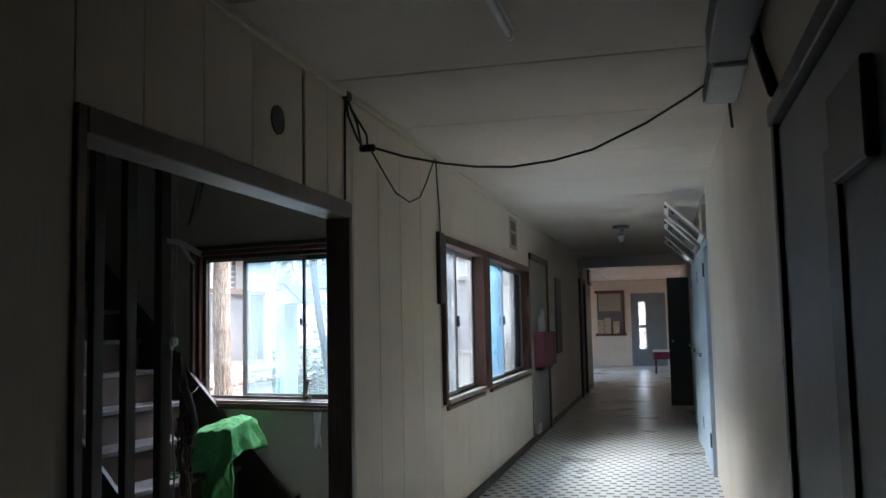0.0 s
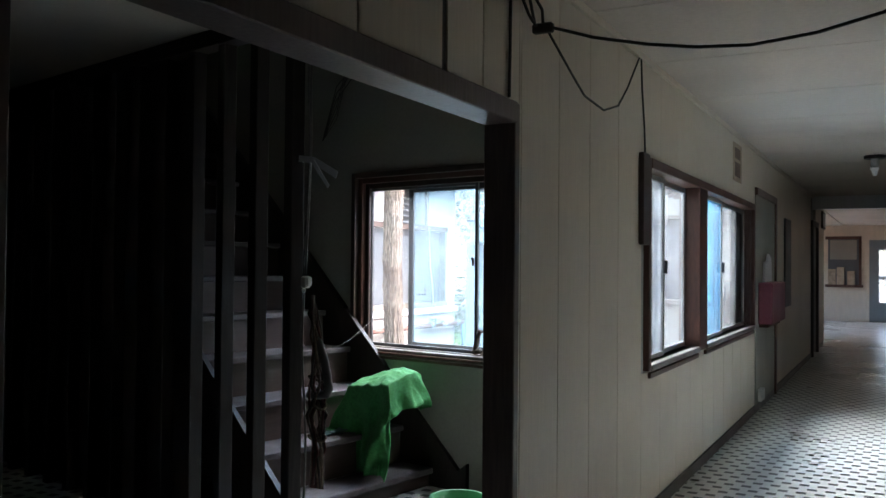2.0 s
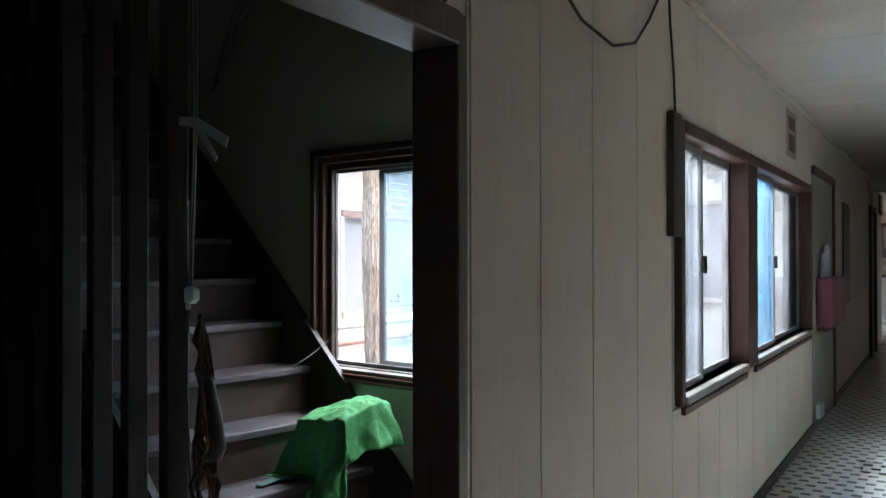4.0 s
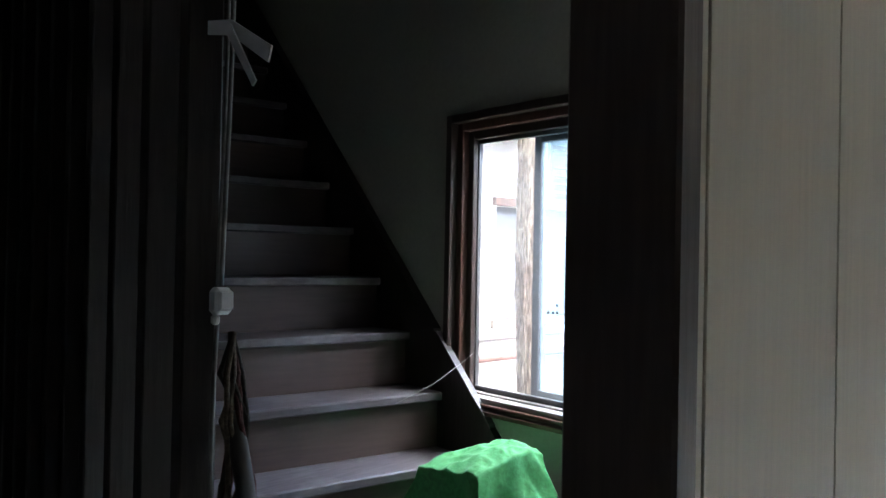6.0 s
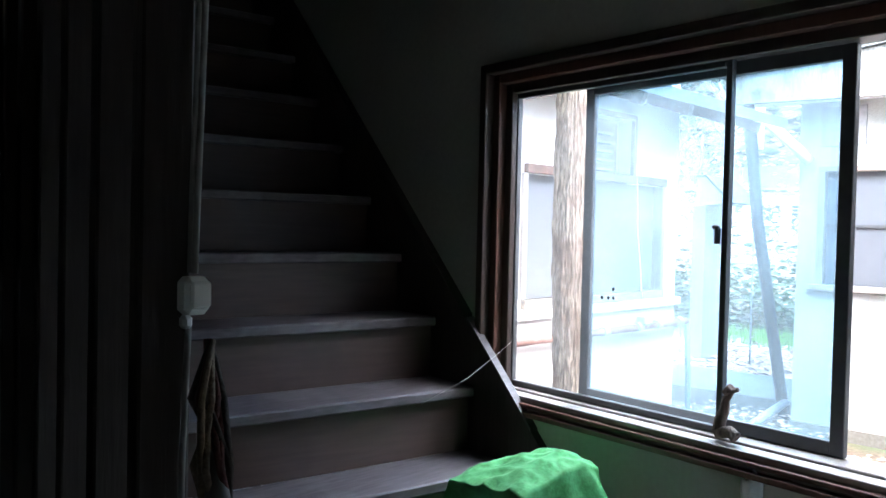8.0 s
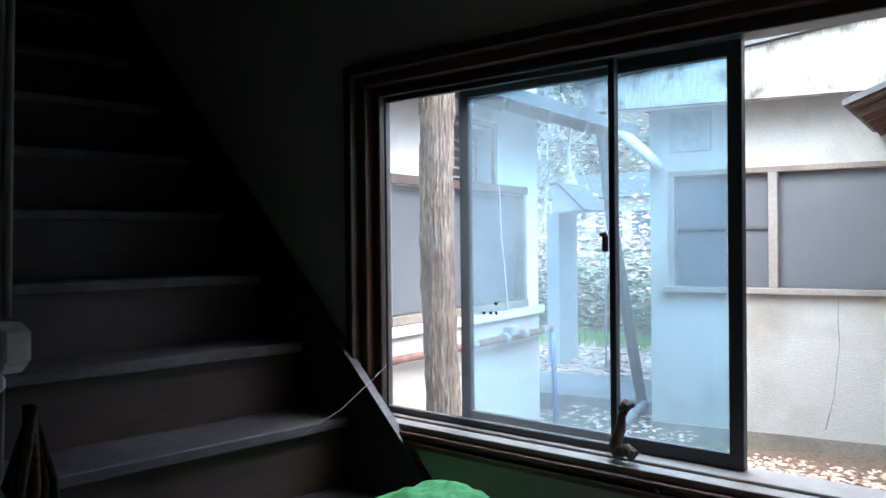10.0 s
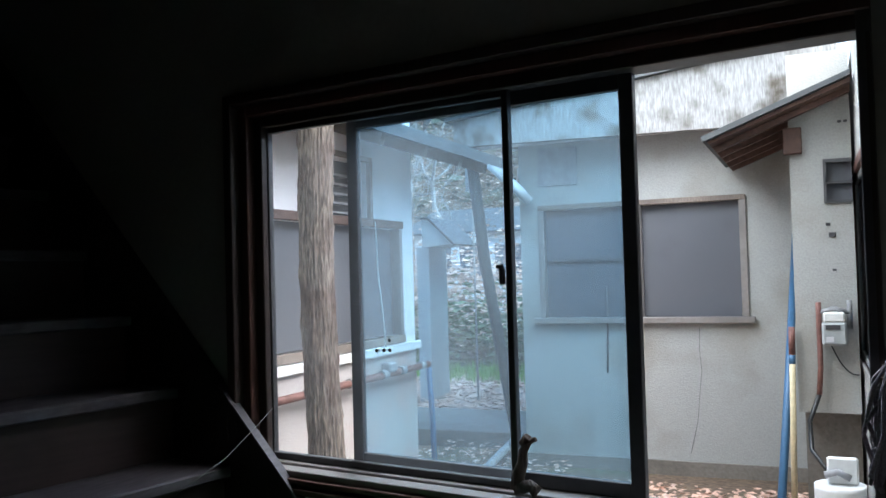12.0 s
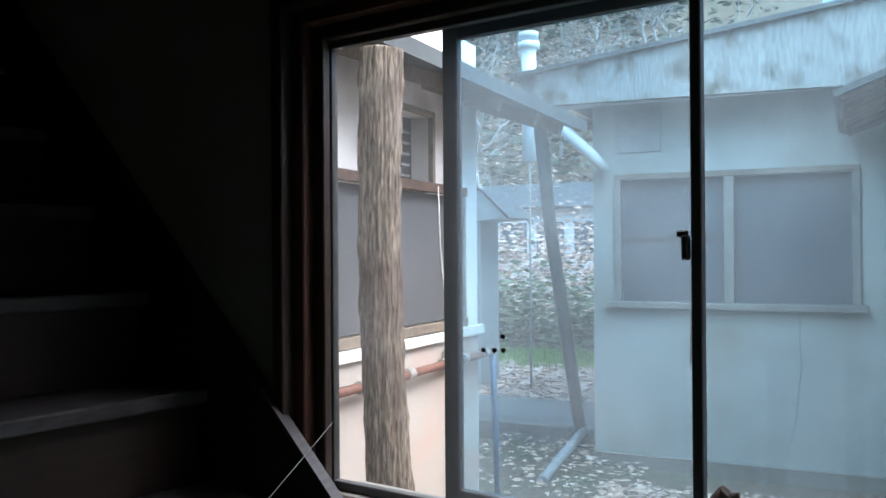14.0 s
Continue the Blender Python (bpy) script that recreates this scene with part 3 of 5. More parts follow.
# slatted screen beside the stairs
screen = thing("stair_screen", PA[:], "tall dark-stained slatted wooden screen beside the stairs", "screen")
way = (PB - PA).normalized()
ang = math.atan2(way.y, way.x)
SCR = Matrix.Translation(PA) @ Matrix.Rotation(ang, 4, "Z")
length = (PB - PA).length
for i in range(15):
    a = 0.036 + 0.257 * i
    if a + 0.1 < length:
        under(boxes("slat", [(a, a + 0.055, -0.037, 0.037, 0.0, 2.42)], "dark_wood", bevel=0.004, m=SCR), screen)
under(boxes("top_rail", [(0, length, -0.05, 0.05, 2.42, 2.50)], "dark_wood", bevel=0.004, m=SCR), screen)
under(boxes("back_board", [(0.86, length, -0.06, -0.045, 0.0, 2.42)], "dark_wood", m=SCR), screen)

# ---- outdoors ----
GZ = -0.12
bm = bmesh.new()
N = 60
grid = [[None] * (N + 1) for _ in range(N + 1)]
for i in range(N + 1):
    for j in range(N + 1):
        x = -90 + 150 * i / N
        y = 6.45 + 160 * (j / N) ** 2
        far = max(0.0, y - 31)
        z = GZ - 0.02 + 0.05 * noise.noise(Vector((x * 0.7, y * 0.7, 0))) + 0.9 * far ** 1.02 * min(1.0, max(0.0, (-5.5 - x) / 3.0))
        grid[i][j] = bm.verts.new((x, y, z))
for i in range(N):
    for j in range(N):
        xm = -90 + 150 * (i + 0.5) / N
        bm.faces.new((grid[i][j], grid[i + 1][j], grid[i + 1][j + 1], grid[i][j + 1])).smooth = True
part("ground", bm, "soil", label="leaf-strewn soil rising to a wooded hillside", category="ground", kind="structure")


def leaf_field(name, material, label, category, place, count, size, seed):
    """Many small folded leaves scattered by place(rng)."""
    rng = random.Random(seed)
    verts, faces = [], []
    for _ in range(count):
        p, up = place(rng)
        s = size * rng.uniform(0.6, 1.3)
        r = Matrix.Rotation(rng.uniform(0, 6.28), 3, "Z") @ Matrix.Rotation(rng.uniform(-up, up), 3, "X")
        k = len(verts)
        for q in ((-s, 0, 0), (0, -0.4 * s, 0.12 * s), (s, 0, 0), (0, 0.4 * s, 0.12 * s)):
            verts.append(tuple(Vector(p) + r @ Vector(q)))
        faces += [(k, k + 1, k + 2), (k, k + 2, k + 3)]
    me = bpy.data.meshes.new(name)
    me.from_pydata(verts, [], faces)
    me.materials.append(M[material])
    return tagged(new(name, me), label, category, kind="stuff")


leaf_field("leaf_litter", "leaf", "dry brown fallen leaves on the yard", "leaves", lambda r: ((r.uniform(-7.5, -3.2), r.uniform(12.3, 15.4), GZ + r.uniform(0.04, 0.12)), 0.6), 14000, 0.05, 3)
leaf_field("leaf_litter", "leaf", "dry leaves gathered at the wall foot", "leaves", lambda r: ((r.uniform(-3.4, -1.3), r.uniform(8.5, 10.0), GZ + r.uniform(0.02, 0.07)), 0.5), 2200, 0.035, 4)
leaf_field("leaf_litter", "leaf", "scattered dry leaves by the yard pipe", "leaves", lambda r: ((r.uniform(-4.6, -3.2), r.uniform(7.6, 11.1), GZ + r.uniform(0.02, 0.05)), 0.5), 900, 0.035, 14)
leaf_field("shrub", "shrub", "dense olive green and reddish shrubs", "shrub", lambda r: ((r.uniform(-10, -2.5), 15.9 + r.gauss(0, 0.4), GZ + abs(r.gauss(0.35, 0.4))), 1.5), 14000, 0.07, 5)
leaf_field("shrub", "leaf", "shrubs hung with pinkish dry leaves", "shrub", lambda r: ((r.uniform(-12, -3), 18 + r.gauss(0, 0.7), 0.2 + abs(r.gauss(0.7, 0.5))), 1.5), 20000, 0.06, 6)


def blade_field():
    rng = random.Random(8)
    verts, faces = [], []
    for _ in range(5000):
        x, y = rng.uniform(-8, -3), rng.gauss(15.1, 0.35)
        h, a = rng.uniform(0.1, 0.34), rng.uniform(0, 6.28)
        dx, dy = 0.012 * math.cos(a), 0.012 * math.sin(a)
        k = len(verts)
        verts += [(x - dx, y - dy, GZ), (x + dx, y + dy, GZ), (x + 6 * dy + dx, y - 6 * dx, GZ + h)]
        faces.append((k, k + 1, k + 2))
    me = bpy.data.meshes.new("grass")
    me.from_pydata(verts, [], faces)
    me.materials.append(M["grass"])
    return tagged(new("grass", me), "fresh green grass at the edge of the leaves", "grass", kind="stuff")


blade_field()

# facing house with a stained fascia
YH = 10.67
house = thing("house", (-2.6, YH, 0.0), "white stucco house with a mossy stained fascia", "house")
HW = (-3.47, -1.96, 1.02, 1.87)
for r in [(-3.65, HW[0], YH, YH + 0.15, -0.1, 2.5), (HW[1], -1.3, YH, YH + 0.15, -0.1, 2.5), (HW[0], HW[1], YH, YH + 0.15, -0.1, HW[2]), (HW[0], HW[1], YH, YH + 0.15, HW[3], 2.5),
                      (-3.65, -3.49, YH + 0.15, YH + 4.0, -0.1, 2.5)]:
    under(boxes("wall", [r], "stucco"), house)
under(boxes("footing", [(-3.66, -1.3, YH - 0.025, YH + 0.1, -0.4, -0.05)], "concrete", label="stained concrete footing"), house)
bm = bmesh.new()
prism(bm, [(-4.07, 2.385), (-1.3, 2.345), (-1.3, 2.914), (-4.07, 2.587)], "y", 10.33, 10.38)
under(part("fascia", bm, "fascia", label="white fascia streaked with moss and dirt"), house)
under(boxes("soffit", [(-4.07, -1.3, 10.38, YH + 0.02, 2.40, 2.43)], "stucco2"), house)
bm = bmesh.new()
prism(bm, [(-4.13, 2.583), (-1.3, 2.917), (-1.3, 2.947), (-4.13, 2.613)], "y", 10.28, 15.0)
under(part("roof", bm, "roof"), house)
win = under(boxes("window", [(HW[0], HW[1], YH + 0.05, YH + 0.08, HW[2], HW[3])], "grille", label="dark screened window pane"), house)
for r in ((HW[0] - 0.03, HW[0] + 0.02, HW[2], HW[3]), (HW[1] - 0.02, HW[1] + 0.03, HW[2], HW[3]), (-2.755, -2.69, HW[2], HW[3])):
    boxes("frame", [(r[0], r[1], YH - 0.02, YH + 0.05, r[2], r[3])], "sill", win, bevel=0.003)
boxes("frame", [(HW[0] - 0.03, HW[1] + 0.03, YH - 0.02, YH + 0.05, HW[3], HW[3] + 0.04)], "grey_wood", win, bevel=0.003)
boxes("sill", [(HW[0] - 0.07, HW[1] + 0.07, YH - 0.06, YH + 0.05, HW[2] - 0.045, HW[2])], "sill", win, bevel=0.004)
boxes("rail", [(HW[0], -2.755, YH + 0.03, YH + 0.05, 1.455, 1.475)], "alu_dark", win)
under(boxes("vent", [(-3.49, -3.17, YH - 0.012, YH, 2.06, 2.36)], "grey_pipe", label="square blue-grey vent cover", bevel=0.003), house)
bm = bmesh.new()
tube(bm, [(-2.966, YH - 0.006, 1.26), (-2.97, YH - 0.006, 0.9), (-2.98, YH - 0.006, 0.594)], 0.008, 6)
under(part("rod", bm, "alu_dark"), house)
bm = bmesh.new()
pts = [(-2.287, 0.94), (-2.292, 0.78), (-2.28, 0.62), (-2.30, 0.45), (-2.32, 0.25), (-2.378, 0.01)]
tube(bm, [(x, YH - 0.0005, z) for x, z in pts], 0.0022, 4)
under(part("crack", bm, "alu_dark", label="thin crack in the stucco"), house)
bm = bmesh.new()
prism(bm, [(-3.356, 0.97), (-3.11, 0.97), (-3.12, 0.85), (-3.18, 0.83), (-3.22, 0.87), (-3.33, 0.89)], "y", YH - 0.003, YH)
under(part("patch", bm, "meter", label="grey patch of fallen render"), house)

# projecting bay with the gas meter
YB = 9.42
bay = thing("house_bay", (-1.4, YB, 0.0), "white rendered projecting bay with a small dark window", "house bay")
for r in [(-1.60, -1.415, YB, YH - 0.03, 0.54, 2.6), (-1.415, -1.275, YB, YH - 0.03, 0.54, 1.74), (-1.415, -1.275, YB, YH - 0.03, 1.975, 2.6)]:
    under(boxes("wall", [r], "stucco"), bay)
under(boxes("base", [(-1.57, -1.275, YB + 0.15, YH - 0.03, -0.4, 0.54)], "concrete", label="dark recessed concrete base"), bay)
bw = under(boxes("window", [(-1.415, -1.275, YB + 0.04, YB + 0.06, 1.74, 1.975)], "grille"), bay)
boxes("frame", [(-1.425, -1.275, YB - 0.015, YB + 0.03, 1.96, 1.98), (-1.425, -1.41, YB - 0.015, YB + 0.03, 1.745, 1.96), (-1.41, -1.275, YB, YB + 0.03, 1.84, 1.855), (-1.425, -1.275, YB - 0.015, YB + 0.03, 1.73, 1.745)], "alu_dark", bw)
bm = bmesh.new()
prism(bm, [(-2.05, 2.10), (-1.275, 2.40), (-1.275, 2.43), (-2.06, 2.13)], "y", 9.15, 10.6)
under(part("roof", bm, "roof"), bay)
bm = bmesh.new()
prism(bm, [(-2.02, 2.09), (-1.275, 2.37), (-1.275, 2.395), (-2.03, 2.105)], "y", 9.19, 10.6)
under(part("soffit", bm, "brown_wood"), bay)
for y in (9.3, 9.58, 9.86, 10.14, 10.4):
    bm = bmesh.new()
    prism(bm, [(-1.99, 2.055), (-1.275, 2.335), (-1.275, 2.37), (-2.01, 2.085)], "y", y, y + 0.04)
    under(part("rafter", bm, "brown_wood"), bay)
under(boxes("bracket", [(-1.63, -1.53, YB - 0.05, YB, 2.02, 2.17)], "brown_wood", bevel=0.004), bay)
for x, z, s in ((-1.41, 1.61, 0.012), (-1.39, 1.55, 0.018), (-1.385, 1.35, 0.01), (-1.33, 2.19, 0.01), (-1.30, 2.19, 0.01)):
    under(boxes("anchor", [(x - s, x + s, YB - 0.008, YB, z - s * 0.7, z + s * 0.7)], "alu_dark", bevel=0.002), bay)
gm = thing("gas_meter", (-1.40, YB - 0.06, 0.93), "grey gas meter on pipes against the bay", "gas meter")
under(boxes("case", [(-1.465, -1.335, YB - 0.12, YB - 0.02, 0.93, 1.06)], "meter", bevel=0.012), gm)
under(boxes("top", [(-1.455, -1.345, YB - 0.115, YB - 0.02, 1.06, 1.115)], "white_plastic", bevel=0.008), gm)
under(boxes("dial", [(-1.445, -1.37, YB - 0.124, YB - 0.12, 1.02, 1.045)], "alu_dark"), gm)
under(boxes("label", [(-1.445, -1.405, YB - 0.124, YB - 0.12, 0.95, 0.98)], "paper"), gm)
under(rod("pipe", [(-1.478, YB - 0.05, 1.17), (-1.478, YB - 0.05, 1.1), (-1.478, YB - 0.05, 0.8), (-1.49, YB - 0.05, 0.65)], 0.015, "rust_pipe"), gm)
under(rod("pipe", [(-1.318, YB - 0.05, 1.18), (-1.318, YB - 0.05, 1.12), (-1.318, YB - 0.03, 1.02)], 0.014, "grey_pipe"), gm)
under(rod("pipe", [(-1.478, YB - 0.05, 1.11), (-1.40, YB - 0.05, 1.135), (-1.318, YB - 0.05, 1.11)], 0.012, "grey_pipe"), gm)
under(rod("hose", [(-1.49, YB - 0.05, 0.65), (-1.545, YB - 0.06, 0.5), (-1.54, YB - 0.12, 0.35), (-1.47, YB - 0.35, 0.30)], 0.013, "black"), gm)
under(rod("wire", sag((-1.42, YB - 0.02, 0.93), (-1.28, YB - 0.01, 0.76), 0.05), 0.004, "black"), gm)
cyl = thing("gas_cylinder", (-1.40, 8.95, GZ), "white gas cylinder behind a wooden board", "gas cylinder")
bm = bmesh.new()
tube(bm, [(-1.41, 8.95, GZ), (-1.41, 8.95, 0.18), (-1.41, 8.95, 0.23), (-1.41, 8.95, 0.25)], 0.125, 20)
under(part("body", bm, "white_paint"), cyl)
under(boxes("collar", [(-1.47, -1.32, 8.94, 8.97, 0.25, 0.39)], "white_paint", bevel=0.01), cyl)
under(rod("valve", [(-1.48, 8.93, 0.30), (-1.42, 8.92, 0.32), (-1.36, 8.92, 0.29)], 0.018, "grey_pipe"), cyl)
under(boxes("board", [(-1.53, -1.285, 8.76, 8.78, GZ, 0.18)], "beige_pole", bevel=0.003), cyl)
rod("blue_pole", [(-1.60, 10.5, 1.6), (-1.66, 9.8, 0.7), (-1.72, 9.2, -0.1)], 0.024, "blue_pole", label="blue pole leaning on the bay", category="pole")
pole = thing("broom_handle", (-1.64, 9.35, GZ), "pale wooden broom pole with a blue band", "pole")
under(rod("shaft", [(-1.645, 9.35, GZ), (-1.622, 9.38, 0.98)], 0.017, "beige_pole"), pole)
under(rod("band", [(-1.626, 9.376, 0.82), (-1.625, 9.377, 0.87)], 0.0185, "blue_pole"), pole)
under(rod("cap", [(-1.625, 9.377, 0.87), (-1.622, 9.38, 1.03)], 0.0185, "rust_pipe"), pole)
rod("white_stick", [(-1.43, 8.95, 0.22), (-1.90, 8.95, GZ)], 0.016, "beige_pole", label="pale stick leaning on the gas cylinder", category="stick")

# neighbour house on the other side
XN = -4.0
nb = thing("neighbour_house", (XN, 8.5, 0.0), "weathered white stucco house with a dark screened window", "house")
NW = (7.62, 9.15, 1.0, 1.69)
for r in [(XN - 0.15, XN, 6.85, NW[0], 0.89, 2.6), (XN - 0.15, XN, NW[1], 9.37, 0.89, 2.6), (XN - 0.15, XN, NW[0], NW[1], 0.89, NW[2]), (XN - 0.15, XN, NW[0], 8.25, NW[3], 2.6), (XN - 0.15, XN, 8.76, NW[1], NW[3], 2.6), (XN - 0.15, XN, 8.25, 8.76, 2.09, 2.6),
                     (XN - 3.0, XN - 0.15, 9.22, 9.37, -0.4, 2.6)]:
    under(boxes("wall", [r], "stucco2"), nb)
under(boxes("lower_wall", [(XN - 0.15, XN + 0.004, 6.85, 9.37, -0.4, 0.89)], "pink_stucco", label="lower wall stained reddish"), nb)
under(boxes("ledge", [(XN, XN + 0.035, 6.85, 9.40, 0.89, 0.945)], "white_paint", bevel=0.005), nb)
nwin = under(boxes("window", [(XN - 0.08, XN - 0.05, NW[0], NW[1], NW[2], NW[3])], "grille", label="grey screened window pane"), nb)
boxes("frame", [(XN - 0.05, XN + 0.03, NW[0], NW[1] + 0.02, NW[3], NW[3] + 0.05)], "brown_wood", nwin, bevel=0.003)
for y in (NW[0], NW[1]):
    boxes("frame", [(XN - 0.05, XN + 0.02, y - 0.02, y + 0.02, NW[2], NW[3])], "sill", nwin, bevel=0.003)
boxes("sill", [(XN - 0.05, XN + 0.03, NW[0], NW[1] + 0.02, NW[2] - 0.05, NW[2])], "grey_wood", nwin, bevel=0.003)
under(boxes("vent_box", [(XN - 0.14, XN - 0.12, 8.25, 8.76, 1.74, 2.09)], "alu_dark"), nb)
for i in range(5):
    under(boxes("louver", [(XN - 0.10, XN - 0.03, 8.27, 8.57, 1.76 + 0.055 * i, 1.772 + 0.055 * i)], "grey_pipe"), nb)
under(boxes("vent_frame", [(XN - 0.02, XN + 0.012, 8.22, 8.79, 2.09, 2.12), (XN - 0.02, XN + 0.012, 8.76, 8.79, 1.74, 2.09), (XN - 0.02, XN + 0.012, 8.22, 8.25, 1.74, 2.09)], "grey_wood", bevel=0.003), nb)
bm = bmesh.new()
prism(bm, [(-3.50, 2.13), (-5.6, 2.85), (-5.6, 2.92), (-3.50, 2.20)], "y", 6.9, 10.0)
under(part("roof", bm, "roof"), nb)
for y in (7.0, 7.55, 8.1, 8.65, 9.2, 9.65):
    bm = bmesh.new()
    prism(bm, [(-3.58, 2.08), (-4.1, 2.26), (-4.1, 2.33), (-3.56, 2.145)], "y", y, y + 0.05)
    under(part("rafter", bm, "grey_wood"), nb)
pipe = thing("wall_pipe", (XN + 0.05, 8.5, 0.0), "rusty red pipe with grey joints along the wall", "pipe")
under(rod("run", [(XN + 0.06, 6.9, 0.785), (XN + 0.06, 8.0, 0.78), (XN + 0.06, 9.45, 0.775)], 0.022, "rust_pipe"), pipe)
for y in (7.9, 8.35, 8.75, 9.0, 9.3):
    under(rod("joint", [(XN + 0.06, y, 0.78), (XN + 0.06, y + 0.06, 0.78)], 0.03, "grey_pipe"), pipe)
under(boxes("cock", [(XN + 0.03, XN + 0.10, 8.80, 8.90, 0.79, 0.85)], "grey_pipe", bevel=0.01), pipe)
under(rod("drop", [(XN + 0.06, 9.45, 0.775), (XN + 0.07, 9.47, 0.4), (XN + 0.08, 9.47, -0.15)], 0.02, "blue_pole"), pipe)
rod("hanging_string", [(XN + 0.06, 8.72, 1.72), (XN + 0.06, 8.74, 1.4), (XN + 0.06, 8.79, 1.15), (XN + 0.07, 8.80, 0.95)], 0.004, "white_plastic", label="white string hanging down the wall", category="string")

# bark-clad log post by the window
bm = bmesh.new()
tube(bm, [(-3.475 + 0.01 * math.sin(3 * z), 7.30, z) for z in [-0.13 + 0.0115 * i for i in range(194)]], 0.071, 96)
for v in bm.verts:
    z = v.co.z
    a = math.atan2(v.co.y - 7.30, v.co.x + 3.475)
    c, d = math.cos(a), math.sin(a)
    big = noise.noise(Vector((2.2 * c, 2.2 * d, z * 1.3)))
    strip = abs(noise.noise(Vector((8 * c, 8 * d, z * 1.2 + 4))))
    flake = noise.noise(Vector((11 * c, 11 * d, z * 9 + 9)))
    fine = noise.noise(Vector((24 * c, 24 * d, z * 30 + 2)))
    k = 1.04 + 0.08 * big - 0.30 * max(0, 0.16 - strip) / 0.16 * 0.55 + 0.09 * flake * abs(flake) * 3 + 0.035 * fine + 0.20 * max(0, 0.95 - z) + 0.05 * math.exp(-((z - 1.15) / 0.14) ** 2)
    v.co.x, v.co.y = -3.475 + (v.co.x + 3.475) * k + 0.02 * max(0, 0.9 - z), 7.30 + (v.co.y - 7.30) * k
part("log_post", bm, "bark", label="rough log post with shredded brown bark", category="post")
rod("leaning_post", [(-4.0, 10.5, 2.40), (-3.97, 10.68, 1.5), (-3.87, 11.12, -0.14)], 0.048, "teal_wood", label="bluish wooden post leaning under the eaves", category="post", sides=10)
rod("ground_pipe", [(-3.85, 11.08, 0.0), (-3.81, 10.4, -0.05), (-3.776, 9.88, -0.09)], 0.034, "grey_pipe", label="pale pipe lying against the ground", category="pipe", sides=10)
boxes("concrete_slab", [(-5.4, -3.7, 11.16, 12.3, -0.3, 0.0)], "concrete", label="damp mossy concrete slab in the yard", category="slab", kind="structure", bevel=0.01)

# ---- things in the stair hall ----
def W(u, v, z):
    return WING @ Vector((u, v, z))


def draped_cloth():
    """A stiff rumpled cloth over the corner of the lowest steps: creased top, sides falling in broken folds."""
    n = 84
    bm = bmesh.new()
    grid = []
    for i in range(n + 1):
        row = []
        for j in range(n + 1):
            a, b = -2.0 + 3.7 * i / n, -2.5 + 3.7 * j / n          # cloth coordinates in half-widths
            ca, cb = max(-1, min(1, a)), max(-1, min(1, b))
            over = math.hypot(a - ca, b - cb)
            hang = min(1.0, over * 1.5)
            w = noise.noise(Vector((a * 1.1, b * 1.1, 3.0)))
            crease = 1 - 2.4 * abs(noise.noise(Vector((a * 1.2 + 0.5 * w, b * 1.2, 8.0))))
            small = 1 - 2.2 * abs(noise.noise(Vector((a * 2.7, b * 2.7 + 0.6 * w, 15.0))))
            round_a = math.atan2(a - 0.3, b - 0.4)
            fold = math.sin(5 * round_a + 2.2 * w) + 0.45 * math.sin(11 * round_a + 4 * w)
            reach = math.hypot(a - 0.45, b - 0.5)
            flare = 0.20 + 0.10 * over
            du, dv = ca + (a - ca) * flare, cb + (b - cb) * flare
            k = 1 + 0.17 * fold * hang + 0.13 * crease * hang + 0.05 * small * hang
            u = -0.645 + 0.165 * du * k + 0.014 * w + 0.012 * crease * hang
            v = -0.27 + 0.150 * dv * k + 0.014 * w + 0.010 * small * hang
            z = 0.735 - 0.06 * reach + 0.011 * crease * (1 - 0.5 * hang) + 0.006 * small + 0.005 * fold * min(1, reach) * (1 - hang) - 0.245 * over * (1 + 0.16 * math.sin(2 * round_a + 1))
            low = 0.355 if u < -0.69 else 0.122 if u < -0.45 else 0.01
            row.append(bm.verts.new(W(u, v, max(z, low + 0.008 * (1 + w)))))
        grid.append(row)
    for i in range(n):
        for j in range(n):
            bm.faces.new((grid[i][j], grid[i + 1][j], grid[i + 1][j + 1], grid[i][j + 1])).smooth = True
    ob = part("green_cloth", bm, "green", label="rumpled green cloth draped over the lowest steps", category="cloth")
    sol = ob.modifiers.new("thick", "SOLIDIFY")
    sol.thickness = 0.004


draped_cloth()
bm = bmesh.new()
strip = []
for i in range(19):
    f = i / 18
    for j in range(7):
        g = j / 6 - 0.5
        strip.append(bm.verts.new(W(-0.80 + 0.07 * g * (1 - 0.5 * f) + 0.01 * math.sin(9 * f), -0.46 - 0.20 * f, 0.352 + 0.020 * (1 - f) * abs(math.sin(7 * f + 5 * g)) + 0.006 * math.cos(12 * g))))
for i in range(18):
    for j in range(6):
        k = i * 7 + j
        bm.faces.new((strip[k], strip[k + 1], strip[k + 8], strip[k + 7])).smooth = True
tail_rag = part("cloth_scrap", bm, "teal_rag", label="crumpled dark teal rag lying on a tread", category="rag")
tail_rag.modifiers.new("thick", "SOLIDIFY").thickness = 0.006

bucket = thing("bucket", (-1.80, 5.15, 0), "green plastic bucket standing at the foot of the stairs", "bucket")
bm = bmesh.new()
prof = [(0.10, 0.0), (0.125, 0.24), (0.137, 0.245), (0.137, 0.26), (0.12, 0.258), (0.096, 0.012)]
rings = [[bm.verts.new((-1.80 + r * math.cos(6.2832 * k / 28), 5.15 + r * math.sin(6.2832 * k / 28), z)) for k in range(28)] for r, z in prof]
for r0, r1 in zip(rings, rings[1:]):
    for k in range(28):
        bm.faces.new((r0[k], r0[(k + 1) % 28], r1[(k + 1) % 28], r1[k])).smooth = True
bm.faces.new(rings[0][::-1])
bm.faces.new(rings[-1])
under(part("body", bm, "bucket"), bucket)
